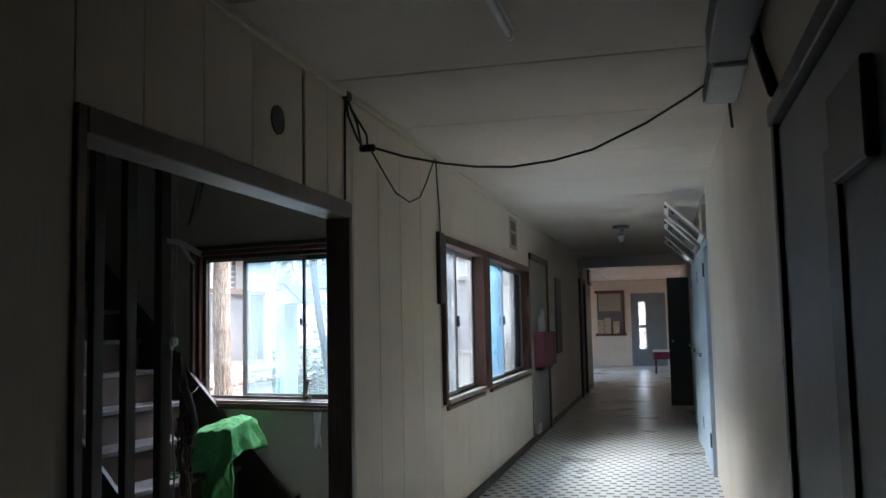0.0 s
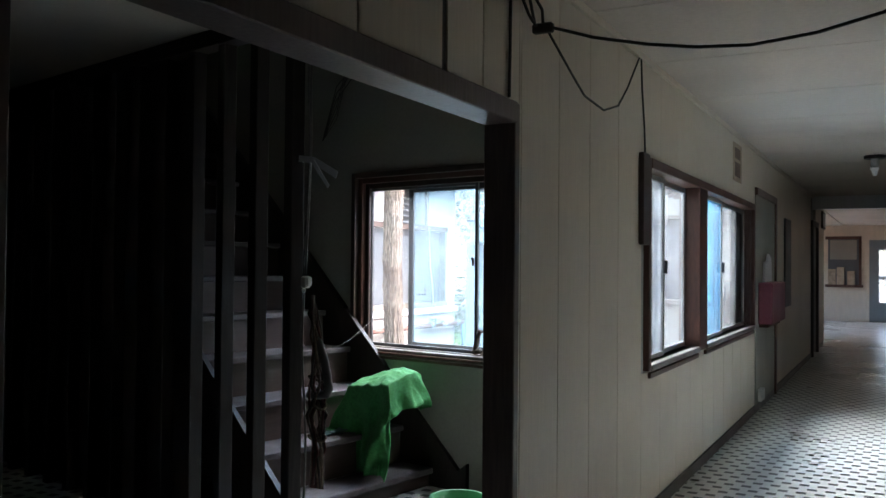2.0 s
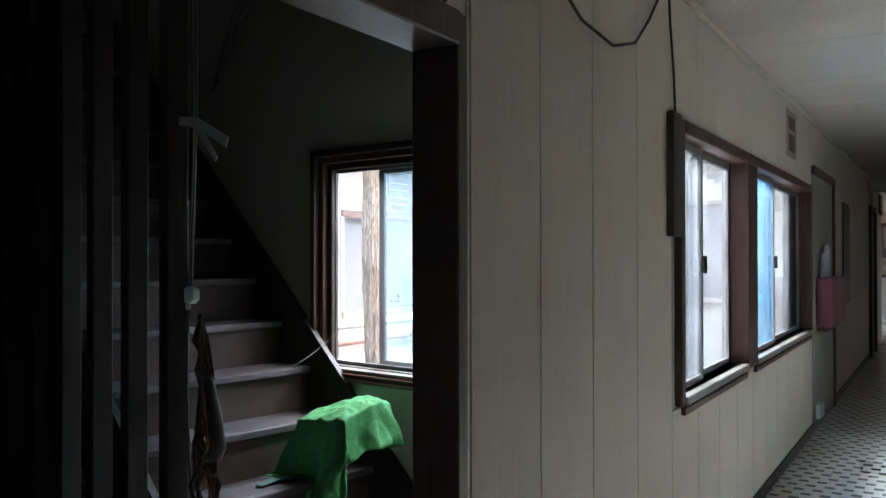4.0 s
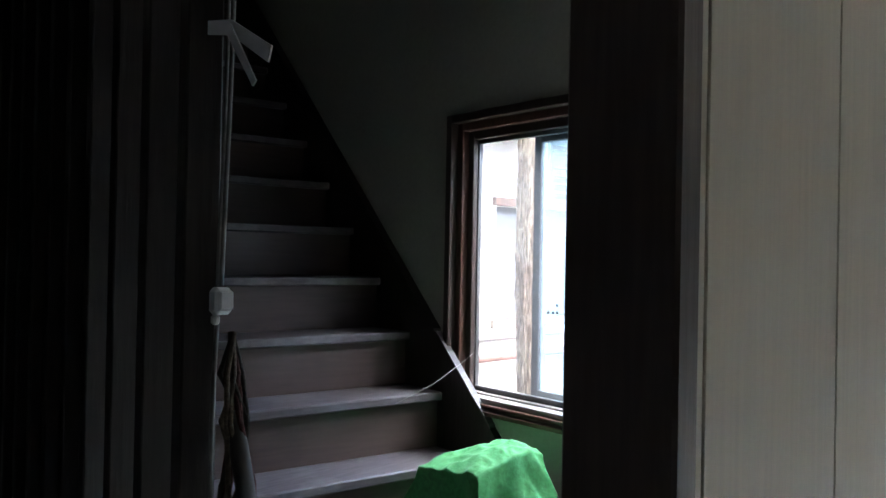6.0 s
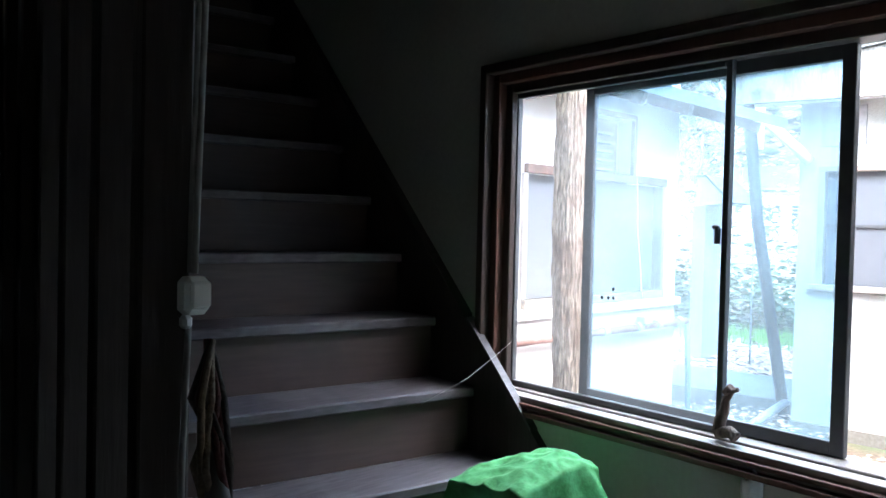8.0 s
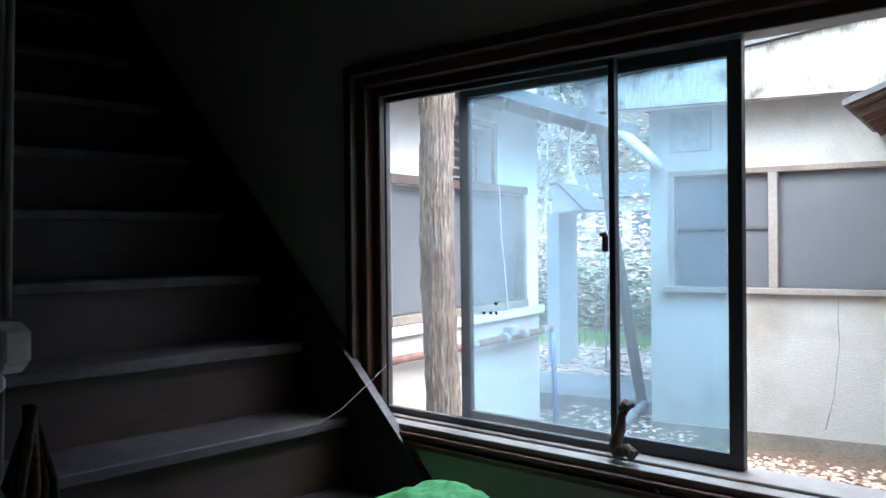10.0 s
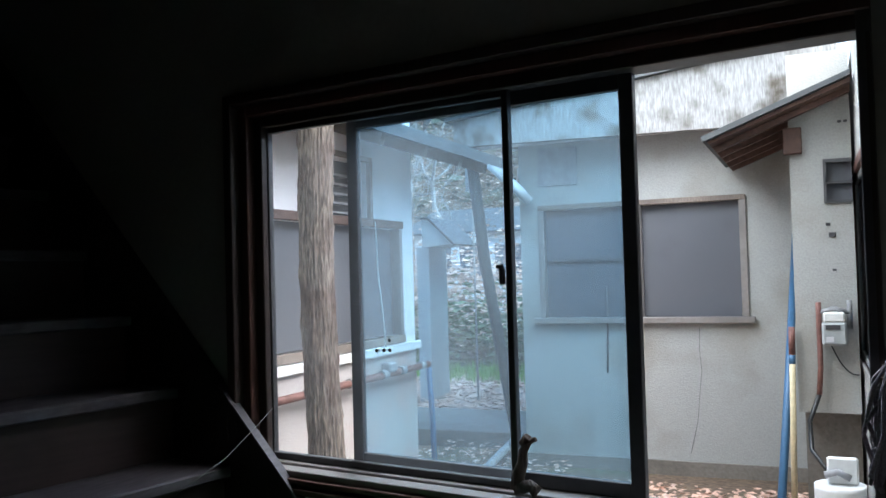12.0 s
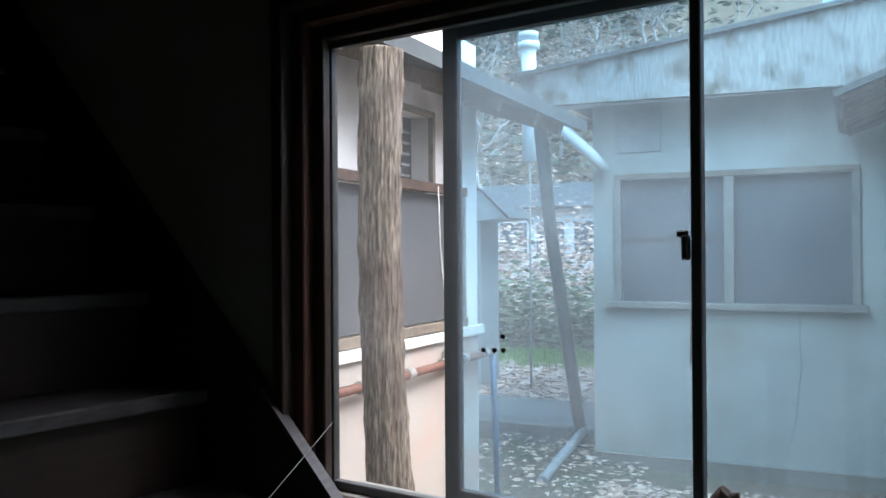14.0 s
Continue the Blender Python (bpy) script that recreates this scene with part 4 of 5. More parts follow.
under(rod("handle", [(-1.80 + 0.137 * math.cos(a), 5.15 + 0.137 * math.sin(a), 0.255 + 0.0) for a in [math.pi * k / 12 for k in range(13)]], 0.004, "sill"), bucket)

# switch box, cords and the bundle on the end slat of the screen
sw = thing("switch_box", (-2.234, 4.553, 1.22), "small white plastic switch box on the screen post", "switch")
under(boxes("body", [(-2.287, -2.253, 4.544, 4.584, 1.252, 1.306)], "white_plastic", bevel=0.008), sw)
under(boxes("cover", [(-2.253, -2.247, 4.548, 4.580, 1.262, 1.300)], "white_plastic", bevel=0.004), sw)
under(boxes("plug", [(-2.281, -2.263, 4.546, 4.562, 1.232, 1.252)], "white_plastic", bevel=0.005), sw)
rng = random.Random(11)


def cord(x0, y0, x1, y1, z0, z1, wob, r, material, label):
    pts = []
    for i in range(15):
        f = i / 14
        pts.append((x0 + (x1 - x0) * f + wob * math.sin(7 * f + x0 * 40), y0 + (y1 - y0) * f + wob * 0.6 * math.cos(6 * f), z0 + (z1 - z0) * f))
    under(rod("cord", pts, r, material, label=label, sides=6), sw)


cord(-2.260, 4.588, -2.265, 4.563, 2.5, 1.31, 0.008, 0.005, "cord", "grey electric cord running down the screen post")
cord(-2.260, 4.573, -2.270, 4.558, 2.5, 1.31, 0.014, 0.004, "cord", "thin grey cord twisted down the screen post")
cord(-2.273, 4.554, -2.260, 4.558, 1.235, 0.3, 0.010, 0.005, "cord", "grey cord hanging below the switch box")
for k in range(6):
    x, y = -1.9195 - 0.04 * k, 4.6850 + 0.06 * (k % 3)
    rod("hanging_wire", [Vector((x, y, 2.56)), Vector((x + 0.03, y, 2.42)), Vector((x + 0.07 * math.sin(k), y + 0.04, 2.30 + 0.02 * k)), Vector((x - 0.06, y - 0.02, 2.36)), Vector((-2.159, 4.625, 2.15 - 0.03 * k)), Vector((-2.189, 4.565, 1.9))],
        0.0022, "cable", label="tangled dark wire hanging from above", category="wire", sides=6)
rib = thing("plastic_tie", (-2.259, 4.535, 1.80), "white plastic tape tied round the screen post", "tape")
bm = bmesh.new()
prism(bm, [(-2.369, 1.825), (-2.369, 1.85), (-2.219, 1.83), (-2.219, 1.80)], "y", 4.540, 4.545)
under(part("band", bm, "paper"), rib)
bm = bmesh.new()
prism(bm, [(-2.219, 1.80), (-2.219, 1.83), (-2.089, 1.76), (-2.099, 1.73)], "y", 4.540, 4.544)
under(part("tail", bm, "paper"), rib)
bm = bmesh.new()
prism(bm, [(-2.224, 1.80), (-2.214, 1.82), (-2.129, 1.70), (-2.139, 1.69)], "y", 4.535, 4.539)
under(part("tail", bm, "paper"), rib)
bun = thing("hanging_bundle", (-2.184, 4.527, 0.4), "bundle of old ropes and a bent pipe hung on the post", "bundle")
under(rod("pipe", [(-2.220, 4.562, 1.06), (-2.180, 4.552, 1.0), (-2.150, 4.547, 0.93), (-2.130, 4.542, 0.86), (-2.123, 4.542, 0.82), (-2.137, 4.542, 0.795), (-2.175, 4.547, 0.788), (-2.240, 4.557, 0.785)], 0.019, "old_pipe", sides=12), bun)
for k in range(14):
    a = k * 0.7
    under(rod("rope", [(-2.240 + 0.004 * (k % 4), 4.569, 1.22), (-2.225 + 0.012 * math.sin(a), 4.562 + 0.02 * math.sin(2.3 * a), 1.14), (-2.203 + 0.018 * math.cos(a), 4.557 + 0.022 * math.sin(3 * a), 1.05), (-2.190 + 0.024 * math.sin(a + 1), 4.552 + 0.028 * math.cos(2 * a), 0.93), (-2.185 + 0.03 * math.cos(a * 1.7), 4.547 + 0.03 * math.sin(2 * a + 1), 0.83),
                       (-2.190 + 0.034 * math.cos(a * 1.3), 4.547 + 0.032 * math.sin(1.6 * a), 0.7), (-2.193 + 0.036 * math.sin(a), 4.552 + 0.032 * math.cos(1.4 * a), 0.55), (-2.195 + 0.034 * math.sin(a * 1.9), 4.557, 0.38)], 0.0055, ("rope_red", "rope_brown", "rope_tan")[k % 3], sides=6), bun)
for z in (0.86, 0.74, 0.60):
    under(rod("rope", [(-2.190 + 0.044 * math.cos(q), 4.552 + 0.018 * math.sin(q), z + 0.012 * math.sin(2 * q)) for q in [6.2832 * t / 16 for t in range(17)]], 0.006, "rope_tan", sides=6), bun)

# small things on the stair window wall
rod("taut_string", [W(-0.98, -0.40, 0.82), W(-1.0, -0.2, 0.88), W(-1.06, 0.0, 0.95), W(-1.07, 0.06, 0.98)], 0.001, "cord", label="thin white string tied to the window", category="string", sides=5)
bm = bmesh.new()
for i in range(9):
    for j in range(13):
        bm.verts.new(W(-0.075 + 0.055 * i / 8, -0.012 - 0.008 * math.sin(i * 1.3 + j * 0.6), 0.76 - 0.25 * j / 12 - 0.02 * math.sin(i * 0.9)))
bm.verts.ensure_lookup_table()
for i in range(8):
    for j in range(12):
        k = i * 13 + j
        bm.faces.new((bm.verts[k], bm.verts[k + 13], bm.verts[k + 14], bm.verts[k + 1])).smooth = True
rag = part("hanging_rag", bm, "paper", label="small white rag hanging under the window", category="rag")
rag.modifiers.new("thick", "SOLIDIFY").thickness = 0.004
fig = [W(-0.19, 0.04, 0.835), W(-0.185, 0.04, 0.87), W(-0.175, 0.045, 0.90), W(-0.172, 0.045, 0.93), W(-0.155, 0.045, 0.955), W(-0.135, 0.045, 0.962)]
dried = thing("dried_root", fig[0][:], "gnarled brown dried root on the window sill", "root")
under(rod("stem", fig, 0.02, "bark", sides=10, taper=0.006), dried)
under(rod("knot", [W(-0.19, 0.035, 0.835), W(-0.15, 0.035, 0.845), W(-0.13, 0.035, 0.832)], 0.017, "bark", sides=8), dried)
under(rod("knot", [W(-0.172, 0.045, 0.945), W(-0.155, 0.045, 0.965)], 0.014, "bark", sides=8), dried)

for x, z in ((-0.665, 1.17), (-0.638, 1.171), (-0.617, 1.172), (-0.618, 1.20)):
    bm = bmesh.new()
    tube(bm, [(x, 0.078, z), (x, 0.083, z)], 0.005, 10, WING)
    part("suction_dot", bm, "black", label="tiny black rubber dot stuck on the glass", category="dot", group="dots on the glass")

# mop leaning head-up beside the window
mop = thing("mop", W(0.62, -0.2, 0)[:], "grey string mop leaning head-up by the window", "mop")
under(rod("handle", [W(0.60, -0.30, 0.0), W(0.715, -0.14, 1.14)], 0.014, "brown_wood"), mop)
under(boxes("clamp", [(0.675, 0.765, -0.16, -0.11, 1.14, 1.185)], "brown_wood", bevel=0.01, m=WING), mop)
bm = bmesh.new()
for k in range(210):
    a = rng.uniform(0, 6.28)
    rr = rng.uniform(0.4, 1.0)
    top = W(0.725 + 0.03 * math.cos(a), -0.135 + 0.02 * math.sin(a), 1.205 + rng.uniform(-0.01, 0.015))
    mid = W(0.725 + 0.068 * rr * math.cos(a), -0.135 + 0.05 * rr * math.sin(a), 1.155 + rng.uniform(-0.02, 0.02))
    low = W(0.725 + 0.070 * rr * math.cos(a) + rng.gauss(0, 0.008), -0.135 + 0.055 * rr * math.sin(a), 1.08 + rng.uniform(-0.03, 0.03))
    end = W(0.725 + 0.070 * rr * math.cos(a) + rng.gauss(0, 0.012), -0.135 + 0.05 * rr * math.sin(a), 1.0 + rng.uniform(-0.04, 0.06))
    tube(bm, [top, mid, low, end], 0.0045, 5)
under(part("yarn", bm, "mop", kind="stuff"), mop)

# ---- things in the corridor ----
cables = thing("ceiling_cable", (XL + 0.02, 4.24, CEIL), "black electric cable slung across the corridor ceiling", "cable")
under(boxes("clip", [(XL, XL + 0.03, 4.21, 4.27, 2.43, 2.475)], "black", bevel=0.006), cables)
K = (-1.07, 4.40, 2.225)
under(boxes("joint", [(K[0] - 0.06, K[0] + 0.02, 4.385, 4.415, K[2] - 0.018, K[2] + 0.018)], "black", bevel=0.006), cables)
for pts in ([(XL + 0.01, 4.237, 2.46), (XL + 0.02, 4.28, 2.40), (-1.09, 4.39, 2.29), (-1.09, 4.40, 2.23)], [(XL + 0.01, 4.237, 2.46), (XL + 0.015, 4.25, 2.36), (-1.12, 4.34, 2.26), (-1.11, 4.40, 2.225)],
            [(XL + 0.01, 4.237, 2.46), (XL + 0.015, 4.27, 2.42), (-1.11, 4.31, 2.33), (-1.12, 4.40, 2.23)], [(XL + 0.01, 4.237, 2.46), (XL + 0.008, 4.225, 2.36), (XL + 0.008, 4.22, 2.1), (XL + 0.008, 4.216, 1.945)]):
    under(rod("strand", pts, 0.006, "cable"), cables)
under(rod("span", [(-1.05, 4.40, 2.222), (-0.9, 4.40, 2.17), (-0.711, 4.40, 2.124), (-0.54, 4.40, 2.095), (-0.366, 4.40, 2.083), (-0.17, 4.40, 2.10), (0.016, 4.40, 2.14), (0.263, 4.42, 2.25), (0.47, 4.50, 2.385), (0.58, 4.56, 2.47)], 0.006, "cable"), cables)
under(rod("loop", [(-1.08, 4.42, 2.22), (-1.12, 4.79, 2.143), (-1.135, 5.0, 2.09), (-1.135, 5.274, 2.072), (-1.135, 5.5, 2.13), (-1.135, 5.66, 2.247), (-1.135, 5.85, 2.42), (-1.135, 5.91, 2.47)], 0.005, "cable"), cables)
under(rod("drop", [(-1.135, 5.91, 2.47), (-1.14, 5.95, 2.3), (-1.14, 6.0, 2.1), (-1.14, 6.015, 1.965)], 0.005, "cable"), cables)
boxes("wooden_plank", [(XL + 0.002, XL + 0.03, 5.92, 6.05, 1.475, 1.96)], "brown_trim", label="dark wooden plank fixed beside the corridor window", category="plank", bevel=0.004)
post_ob = thing("wall_poster", (XL, 9.0, 2.1), "narrow old brown paper poster on the wall", "poster")
under(boxes("sheet", [(XL + 0.001, XL + 0.004, 8.80, 9.22, 2.08, 2.40)], "old_paper"), post_ob)
under(boxes("print", [(XL + 0.004, XL + 0.006, 8.88, 9.14, 2.12, 2.24)], "brown_wood"), post_ob)
under(boxes("print", [(XL + 0.004, XL + 0.006, 8.88, 9.14, 2.27, 2.36)], "brown_wood"), post_ob)
cup = thing("doorway_frame", (XL, 10.6, 0), "dark reddish door frame in the corridor wall", "door frame", kind="structure")
under(boxes("jamb", [(XL, XL + 0.03, 11.36, 11.46, 0, 2.08)], "window_wood", bevel=0.004), cup)
under(boxes("head", [(XL, XL + 0.03, 10.0, 11.46, 2.05, 2.12)], "window_wood", bevel=0.004), cup)
under(boxes("leaf", [(XL + 0.002, XL + 0.012, 10.0, 11.36, 0.05, 2.05)], "plaster"), cup)
mb = thing("wall_box", (XL + 0.05, 11.0, 0.8), "maroon painted box on the corridor wall", "box")
under(boxes("case", [(XL + 0.012, XL + 0.14, 10.15, 11.2, 0.82, 1.22)], "maroon", bevel=0.01), mb)
under(boxes("bracket", [(XL + 0.012, XL + 0.10, 10.2, 11.1, 0.79, 0.82)], "brown_wood"), mb)
bm = bmesh.new()
prism(bm, [(10.3, 1.225), (10.85, 1.225), (10.8, 1.46), (10.62, 1.50), (10.5, 1.40), (10.36, 1.42)], "x", XL + 0.03, XL + 0.05)
part("paper_bundle", bm, "paper", label="crumpled white papers on the maroon box", category="papers")
boxes("outlet", [(XL + 0.001, XL + 0.05, 10.15, 10.35, 0.085, 0.20)], "white_plastic", label="white wall outlet low on the wall", category="outlet", bevel=0.008)
boxes("notice_frame", [(XL + 0.001, XL + 0.02, 12.3, 12.9, 0.9, 1.95)], "dark_green", label="dark narrow notice board on the wall", category="notice board", bevel=0.004)
fl = thing("fluorescent_tube", (-0.225, 3.0, 2.44), "bare fluorescent tube under the corridor ceiling", "lamp")
under(rod("tube", [(-0.225, 2.38, 2.445), (-0.225, 3.56, 2.445)], 0.016, "tube", sides=12), fl)
under(rod("socket", [(-0.225, 3.56, 2.445), (-0.225, 3.605, 2.445)], 0.019, "white_plastic", sides=12), fl)
under(boxes("batten", [(-0.245, -0.205, 2.35, 3.6, 2.462, 2.48)], "white_plastic", bevel=0.004), fl)
bl = thing("ceiling_lamp", (-0.16, 10.98, 2.35), "small metal ceiling lamp holder with a bare bulb", "lamp")
under(rod("base", [(-0.16, 10.98, 2.48), (-0.16, 10.98, 2.45)], 0.10, "alu_dark", sides=16), bl)
under(rod("holder", [(-0.16, 10.98, 2.45), (-0.16, 10.98, 2.36)], 0.04, "grey_pipe", sides=12), bl)
under(rod("bulb", [(-0.16, 10.98, 2.36), (-0.16, 10.98, 2.33), (-0.16, 10.98, 2.28)], 0.045, "tube", sides=12, taper=0.02), bl)

# right-hand side: sliding door, meter box, hinged doors with hopper windows
sd = thing("door_sliding", (XR, 2.6, 0), "grey-blue sliding door with a dark pull slot", "door", kind="structure")
under(boxes("leaf", [(XR - 0.035, XR - 0.002, 1.0, 3.05, 0.01, 1.90)], "blue_door", bevel=0.003), sd)
under(boxes("slot", [(XR - 0.045, XR - 0.035, 2.2, 2.33, 0.1, 1.69)], "black", bevel=0.003), sd)
under(boxes("jamb", [(XR - 0.05, XR - 0.002, 3.05, 3.11, 0.0, 1.95)], "brown_trim", bevel=0.004), sd)
under(boxes("track", [(XR - 0.06, XR - 0.002, 0.7, 3.09, 1.91, 1.97)], "brown_trim", bevel=0.004), sd)
under(boxes("plate", [(XR - 0.06, XR - 0.036, 1.88, 2.18, 1.60, 1.77)], "black", bevel=0.004), sd)
vb = thing("wall_cabinet", (XR - 0.1, 4.4, 2.2), "pale metal box fixed at the top of the wall", "cabinet")
under(boxes("body", [(XR - 0.14, XR - 0.001, 4.1, 4.75, 2.39, 2.475)], "meter", bevel=0.006), vb)
under(boxes("front", [(XR - 0.12, XR - 0.03, 4.092, 4.10, 2.40, 2.465)], "plaster"), vb)
under(boxes("edge", [(XR - 0.152, XR - 0.14, 4.1, 4.8, 2.42, 2.475)], "black"), vb)
dk = thing("ceiling_unit", (XR - 0.15, 3.3, 2.2), "dark wooden box hanging under the ceiling", "box")
under(boxes("body", [(XR - 0.18, XR - 0.03, 2.6, 3.85, 2.34, 2.478)], "black", bevel=0.006), dk)
rod("wall_bracket", [(XR - 0.02, 3.72, 2.47), (XR - 0.03, 3.45, 2.25), (XR - 0.02, 3.22, 2.05)], 0.02, "black", label="black metal bar slanting down the wall", category="bar")
rod("pull_cord", [(XR - 0.02, 4.9, 2.44), (XR - 0.02, 4.82, 2.33), (XR - 0.02, 4.78, 2.28)], 0.008, "black", label="small pull cord knob on the wall", category="cord")
rod("wall_hook", [(XR - 0.004, 3.4, 1.26), (XR - 0.012, 3.39, 1.2), (XR - 0.004, 3.38, 1.15)], 0.006, "brown_trim", label="thin metal strip on the cream wall", category="strip")
for y, angle in zip(DOORS, (2, 3, 1)):
    d = thing("hinged_door", (XR, y, 0), "pale blue wooden door standing ajar", "door", group="blue corridor doors")
    DM = Matrix.Translation((XR + 0.01, y + 0.02, 0)) @ Matrix.Rotation(radians(angle), 4, "Z")
    under(boxes("leaf", [(-0.045, -0.005, 0.0, 0.80, 0.02, 1.96)], "light_blue", bevel=0.004, m=DM), d)
    for z in (0.25, 1.70):
        under(boxes("hinge", [(-0.056, -0.045, 0.0, 0.05, z, z + 0.12)], "black", bevel=0.003, m=DM), d)
    under(rod("knob", [(-0.045, 0.72, 1.0), (-0.09, 0.72, 1.0)], 0.018, "alu", m=DM), d)
    under(boxes("transom_bar", [(XR - 0.01, XR + 0.06, y, y + 0.85, 1.98, 2.05)], "light_blue", bevel=0.004), d)
    hw = thing("hopper_window", (XR - 0.05, y + 0.42, 2.06), "white hopper window tilted open above a door", "window", group="hopper windows")
    HM = Matrix.Translation((XR - 0.01, y, 2.06)) @ Matrix.Rotation(radians(-46), 4, "Y")
    for r in ((-0.02, 0.0, 0.0, 0.84, 0.0, 0.045), (-0.02, 0.0, 0.0, 0.84, 0.40, 0.445), (-0.02, 0.0, 0.0, 0.045, 0.045, 0.40), (-0.02, 0.0, 0.795, 0.84, 0.045, 0.40)):
        under(boxes("frame", [r], "white_paint", bevel=0.003, m=HM), hw)
    g = under(boxes("pane", [(-0.012, -0.008, 0.045, 0.795, 0.045, 0.40)], "frosted", m=HM), hw)
    g.visible_shadow = False
    under(boxes("catch", [(-0.035, -0.02, 0.1, 0.14, 0.41, 0.435)], "black", m=HM), hw)
    under(boxes("catch", [(-0.035, -0.02, 0.1, 0.14, 0.33, 0.355)], "black", m=HM), hw)
ld = thing("open_door", (XR, 14.2, 0), "dark green door standing open into the corridor", "door")
under(boxes("leaf", [(0.36, XR - 0.005, 14.2, 14.24, 0.02, 1.98)], "dark_green", bevel=0.004), ld)
under(boxes("handle", [(0.40, 0.44, 14.15, 14.2, 0.98, 1.02)], "alu", bevel=0.004), ld)
# far end
fd = thing("door_end", (-0.14, Y1, 0), "blue-grey door with a narrow bright glass pane", "door", kind="structure")
for r in ((-0.63, -0.41, 0.0, 2.10), (-0.22, 0.35, 0.0, 2.10), (-0.41, -0.22, 0.0, 0.50), (-0.41, -0.22, 1.85, 2.10)):
    under(boxes("leaf", [(r[0], r[1], Y1 - 0.05, Y1 - 0.01, r[2], r[3])], "blue_door"), fd)
g = under(boxes("pane", [(-0.41, -0.22, Y1 - 0.035, Y1 - 0.03, 0.50, 1.85)], "frosted"), fd)
g.visible_shadow = False
under(boxes("crossbar", [(-0.41, -0.22, Y1 - 0.045, Y1 - 0.036, 1.10, 1.18)], "blue_door"), fd)
under(boxes("frame", [(-0.70, -0.63, Y1 - 0.07, Y1, 0, 2.17), (0.35, 0.42, Y1 - 0.07, Y1, 0, 2.17), (-0.63, 0.35, Y1 - 0.07, Y1, 2.10, 2.17)], "cream", bevel=0.004), fd)
ih = thing("reception_hatch", (-1.15, Y1, 0.95), "dark wooden framed hatch in the end wall", "hatch")
under(boxes("backing", [(-1.60, -0.87, Y1 - 0.03, Y1, 0.95, 2.15)], "grille"), ih)
under(boxes("upper_panel", [(-1.55, -0.92, Y1 - 0.04, Y1 - 0.03, 1.60, 2.10)], "plaster"), ih)
under(boxes("frame", [(-1.66, -0.81, Y1 - 0.07, Y1 - 0.03, 2.12, 2.20)], "window_wood"), ih)
under(boxes("frame", [(-0.87, -0.81, Y1 - 0.07, Y1 - 0.03, 0.95, 2.12)], "window_wood"), ih)
under(boxes("shelf", [(-1.66, -0.77, Y1 - 0.18, Y1 - 0.03, 0.88, 0.95)], "window_wood"), ih)
for x, h in ((-1.5, 0.4), (-1.3, 0.45), (-1.05, 0.35)):
    boxes("carton", [(x - 0.09, x + 0.09, Y1 - 0.15, Y1 - 0.05, 0.95, 0.95 + h)], "old_paper", label="brown cardboard carton on the hatch shelf", category="carton", group="cartons on the hatch", bevel=0.004)
tb = thing("small_table", (0.25, 22.6, 0), "small table under a dark red cloth with white top", "table")
under(boxes("top", [(0.0, 0.55, 22.2, 23.0, 0.54, 0.58)], "paper", bevel=0.006), tb)
under(boxes("cloth", [(0.01, 0.54, 22.21, 22.99, 0.36, 0.54)], "red_cloth", bevel=0.01), tb)
for x in (0.06, 0.49):
    for y in (22.28, 22.92):
        under(rod("leg", [(x, y, 0.36), (x, y, 0.0)], 0.02, "red_cloth"), tb)
cd = thing("corridor_door", (XL, 16.2, 0), "dark wooden doorway standing open", "door frame", kind="structure")
under(boxes("jamb", [(XL, XL + 0.04, 15.76, 15.83, 0, 2.02)], "dark_wood"), cd)
under(boxes("jamb", [(XL, XL + 0.04, 16.7, 16.77, 0, 2.02)], "dark_wood"), cd)
under(boxes("head", [(XL, XL + 0.04, 15.76, 16.77, 2.02, 2.10)], "dark_wood"), cd)
clock = thing("wall_clock", (XL, 18.0, 2.2), "small framed notice high on the wall", "notice")
under(boxes("frame", [(XL + 0.01, XL + 0.04, 17.6, 18.2, 2.05, 2.35)], "brown_trim", bevel=0.004), clock)
under(boxes("sheet", [(XL + 0.04, XL + 0.043, 17.65, 18.15, 2.09, 2.31)], "paper"), clock)

# ---- further outdoors ----
sh = thing("shed_awning", (-5.3, 12.8, 1.6), "small pale metal shed with a sloping awning", "shed")
bm = bmesh.new()
prism(bm, [(-5.48, 1.69), (-5.48, 2.0), (-5.40, 2.0), (-5.12, 1.72)], "y", 12.75, 13.4)
under(part("awning", bm, "meter"), sh)
bm = bmesh.new()
prism(bm, [(-5.5, 2.0), (-5.5, 2.02), (-5.39, 2.02), (-5.08, 1.72), (-5.10, 1.705), (-5.40, 2.0)], "y", 12.72, 13.45)
under(part("roof", bm, "roof"), sh)
under(boxes("wall", [(-5.62, -5.47, 12.9, 13.4, GZ - 0.1, 1.69)], "meter"), sh)
fh = thing("far_house", (-10.3, 30, 0), "distant house with a grey sheet roof on the slope", "house")
bm = bmesh.new()
prism(bm, [(27.3, 2.55), (27.3, 2.62), (30.3, 3.5), (33.3, 2.62), (33.3, 2.55), (30.3, 3.42)], "x", -13.0, -7.6)
under(part("roof", bm, "roof"), fh)
under(boxes("wall", [(-12.6, -8.0, 27.7, 32.9, -0.2, 2.62)], "stucco2"), fh)
for x in (-12.2, -11.1, -10.0, -8.9):
    under(boxes("window", [(x, x + 0.8, 27.65, 27.7, 1.2, 2.2)], "grille"), fh)
ch = thing("roof_vent_pipe", (-4.95, 13.0, 2.6), "white vent pipe with a cap above the roof", "vent pipe")
under(rod("pipe", [(-4.96, 13.0, 2.3), (-4.96, 13.0, 3.45)], 0.075, "white_paint", sides=14), ch)
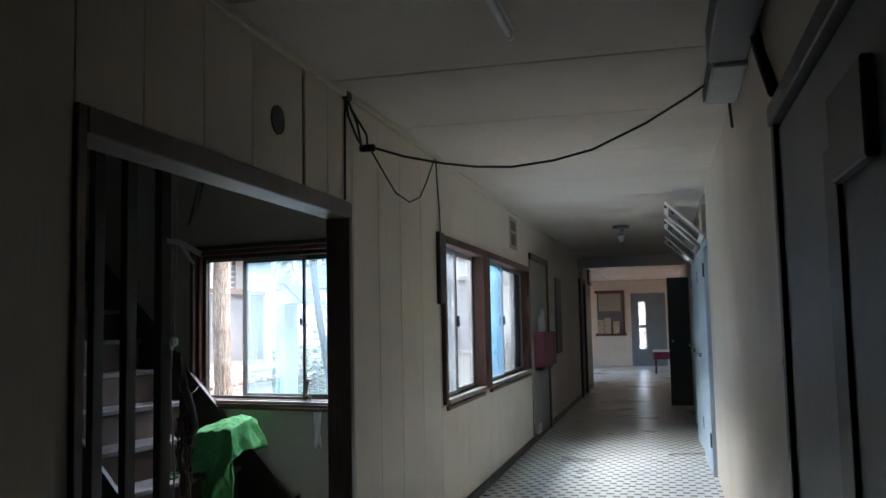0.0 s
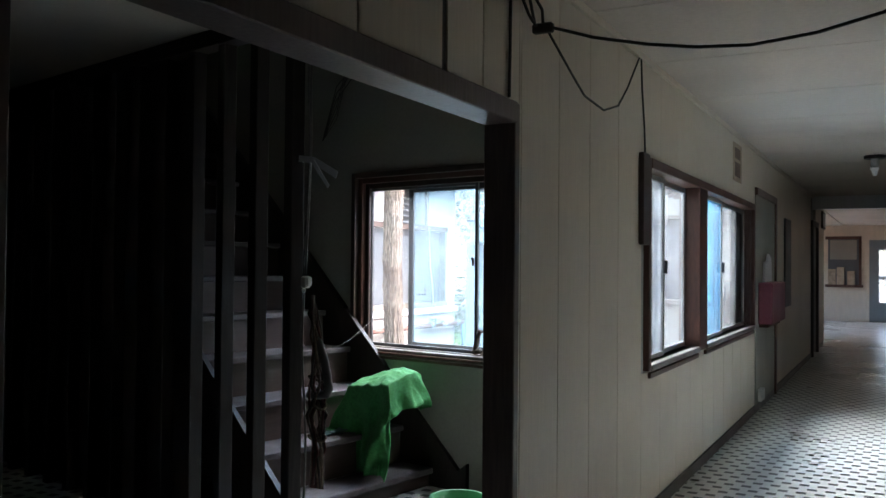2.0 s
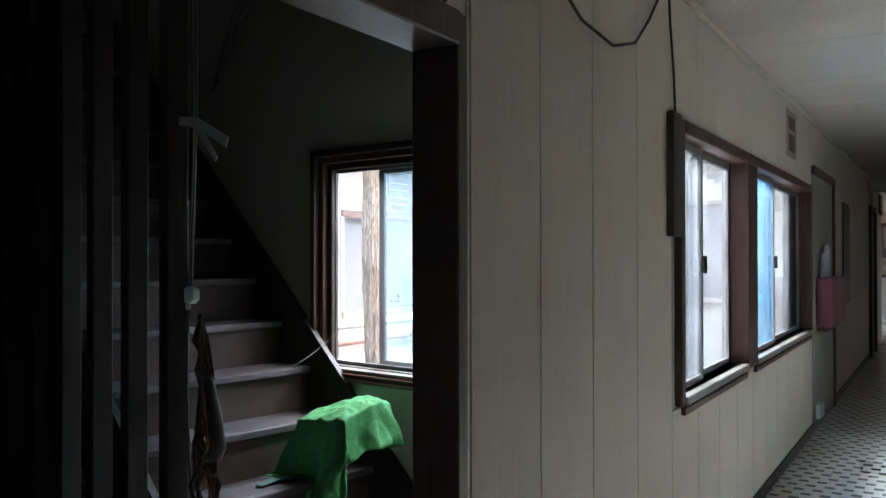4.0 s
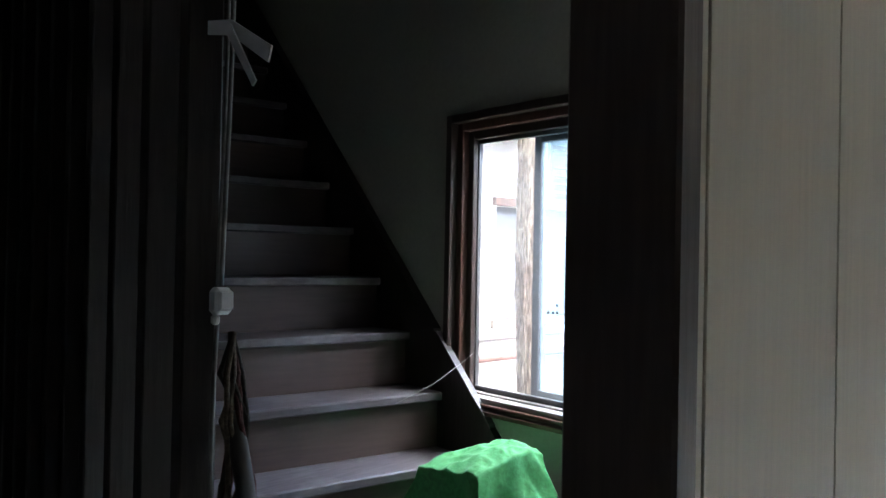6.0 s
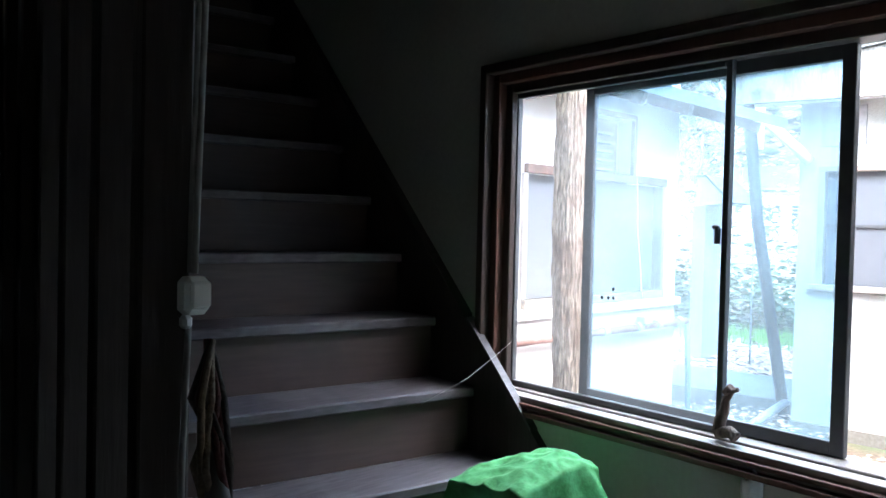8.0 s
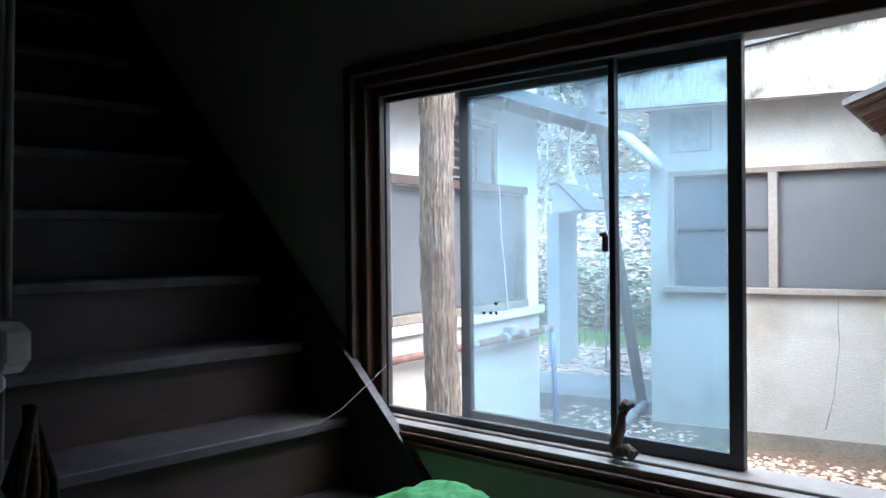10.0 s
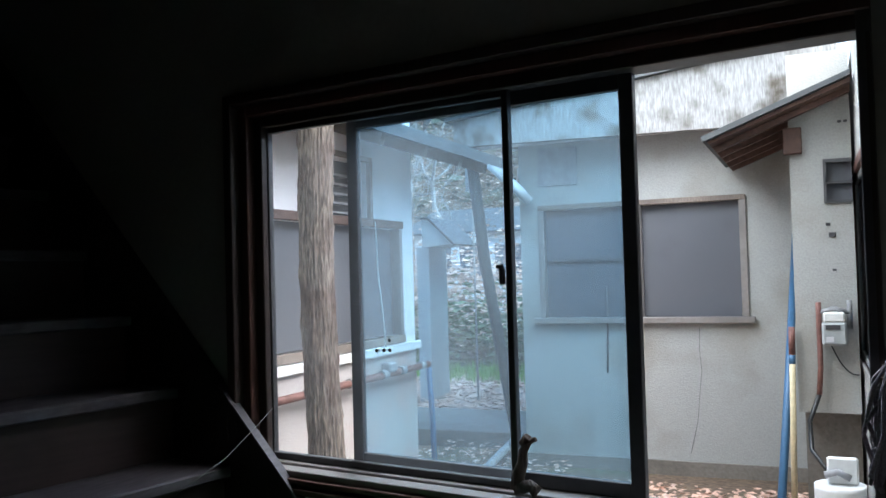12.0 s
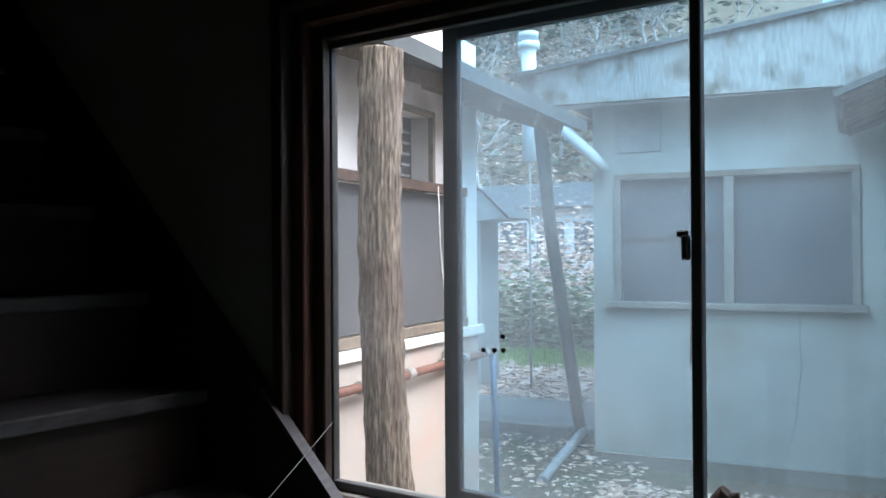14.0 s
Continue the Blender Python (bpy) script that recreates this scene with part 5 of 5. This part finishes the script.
under(rod("cap", [(-4.96, 13.0, 3.45), (-4.96, 13.0, 3.52)], 0.11, "white_paint", sides=14), ch)
under(rod("cap", [(-4.96, 13.0, 3.56), (-4.96, 13.0, 3.62)], 0.10, "white_paint", sides=14), ch)
under(rod("stay", [(-4.96, 13.0, 2.3), (-4.96, 13.0, -0.1)], 0.011, "twig"), ch)
rod("vent_duct", [(-3.85, 10.45, 2.28), (-3.62, 10.5, 2.05), (-3.55, 10.6, 1.95)], 0.04, "white_paint", label="white duct elbow beside the house", category="duct", sides=12)


def bare_tree(at, height, seed):
    """A leafless tree: tapered trunk, limbs and many twigs, one mesh for the crown."""
    r = random.Random(seed)
    base = Vector(at)
    tr = thing("bare_tree", at, "leafless grey tree on the hillside", "tree", group="bare hillside trees")
    top = base + Vector((r.uniform(-0.5, 0.5), r.uniform(-0.4, 0.4), height))
    pts = [base.lerp(top, i / 8) + Vector((r.gauss(0, 0.08), r.gauss(0, 0.08), 0)) for i in range(9)]
    pts[0] = base - Vector((0, 0, 0.3))
    under(rod("trunk", pts, 0.022 * height, "twig", sides=8, taper=0.006 * height), tr)
    bm = bmesh.new()

    def grow(p, d, length, rad, depth):
        q = [p]
        for i in range(3):
            d = (d + Vector((r.gauss(0, 0.22), r.gauss(0, 0.22), r.gauss(0.06, 0.18)))).normalized()
            q.append(q[-1] + d * length / 3)
        tube(bm, q, rad, 4, taper=rad * 0.45)
        if depth:
            for _ in range(4):
                k = r.choice(q[1:])
                side = Vector((r.gauss(0, 1), r.gauss(0, 1), r.gauss(0.3, 0.6))).normalized()
                grow(k, (d + side * 0.9).normalized(), length * r.uniform(0.45, 0.7), rad * 0.5, depth - 1)

    for k in range(9):
        p = pts[r.randint(3, 8)]
        grow(p, Vector((r.gauss(0, 1), r.gauss(0, 1), r.uniform(0.3, 1.1))).normalized(), height * r.uniform(0.22, 0.36), 0.007 * height, 2)
    under(part("crown", bm, "twig"), tr)


def hill(x, y):
    return GZ - 0.02 + 0.9 * max(0.0, y - 31) ** 1.02 * min(1.0, max(0.0, (-5.5 - x) / 3.0))


tree_rng = random.Random(21)
for k in range(34):
    x, y = tree_rng.uniform(-20, -5.5), tree_rng.uniform(20, 42)
    if not (-13.6 < x < -7.0 and 24 < y < 34):
        bare_tree((x, y, hill(x, y)), tree_rng.uniform(3.5, 6.5), 100 + k)
leaf_field("hill_undergrowth", "conifer", "dark undergrowth and evergreens on the hillside", "undergrowth",
           lambda r: (lambda x, y: ((x, y, hill(x, y) + abs(r.gauss(0.3, 0.7))), 1.5))(r.uniform(-55, 20), r.uniform(34, 75)), 30000, 0.34, 31)
leaf_field("hill_litter", "leaf", "brown dry foliage over the hillside", "foliage",
           lambda r: (lambda x, y: ((x, y, hill(x, y) + abs(r.gauss(0.1, 0.35))), 1.2))(r.uniform(-30, -2), r.uniform(18, 44)), 30000, 0.12, 32)
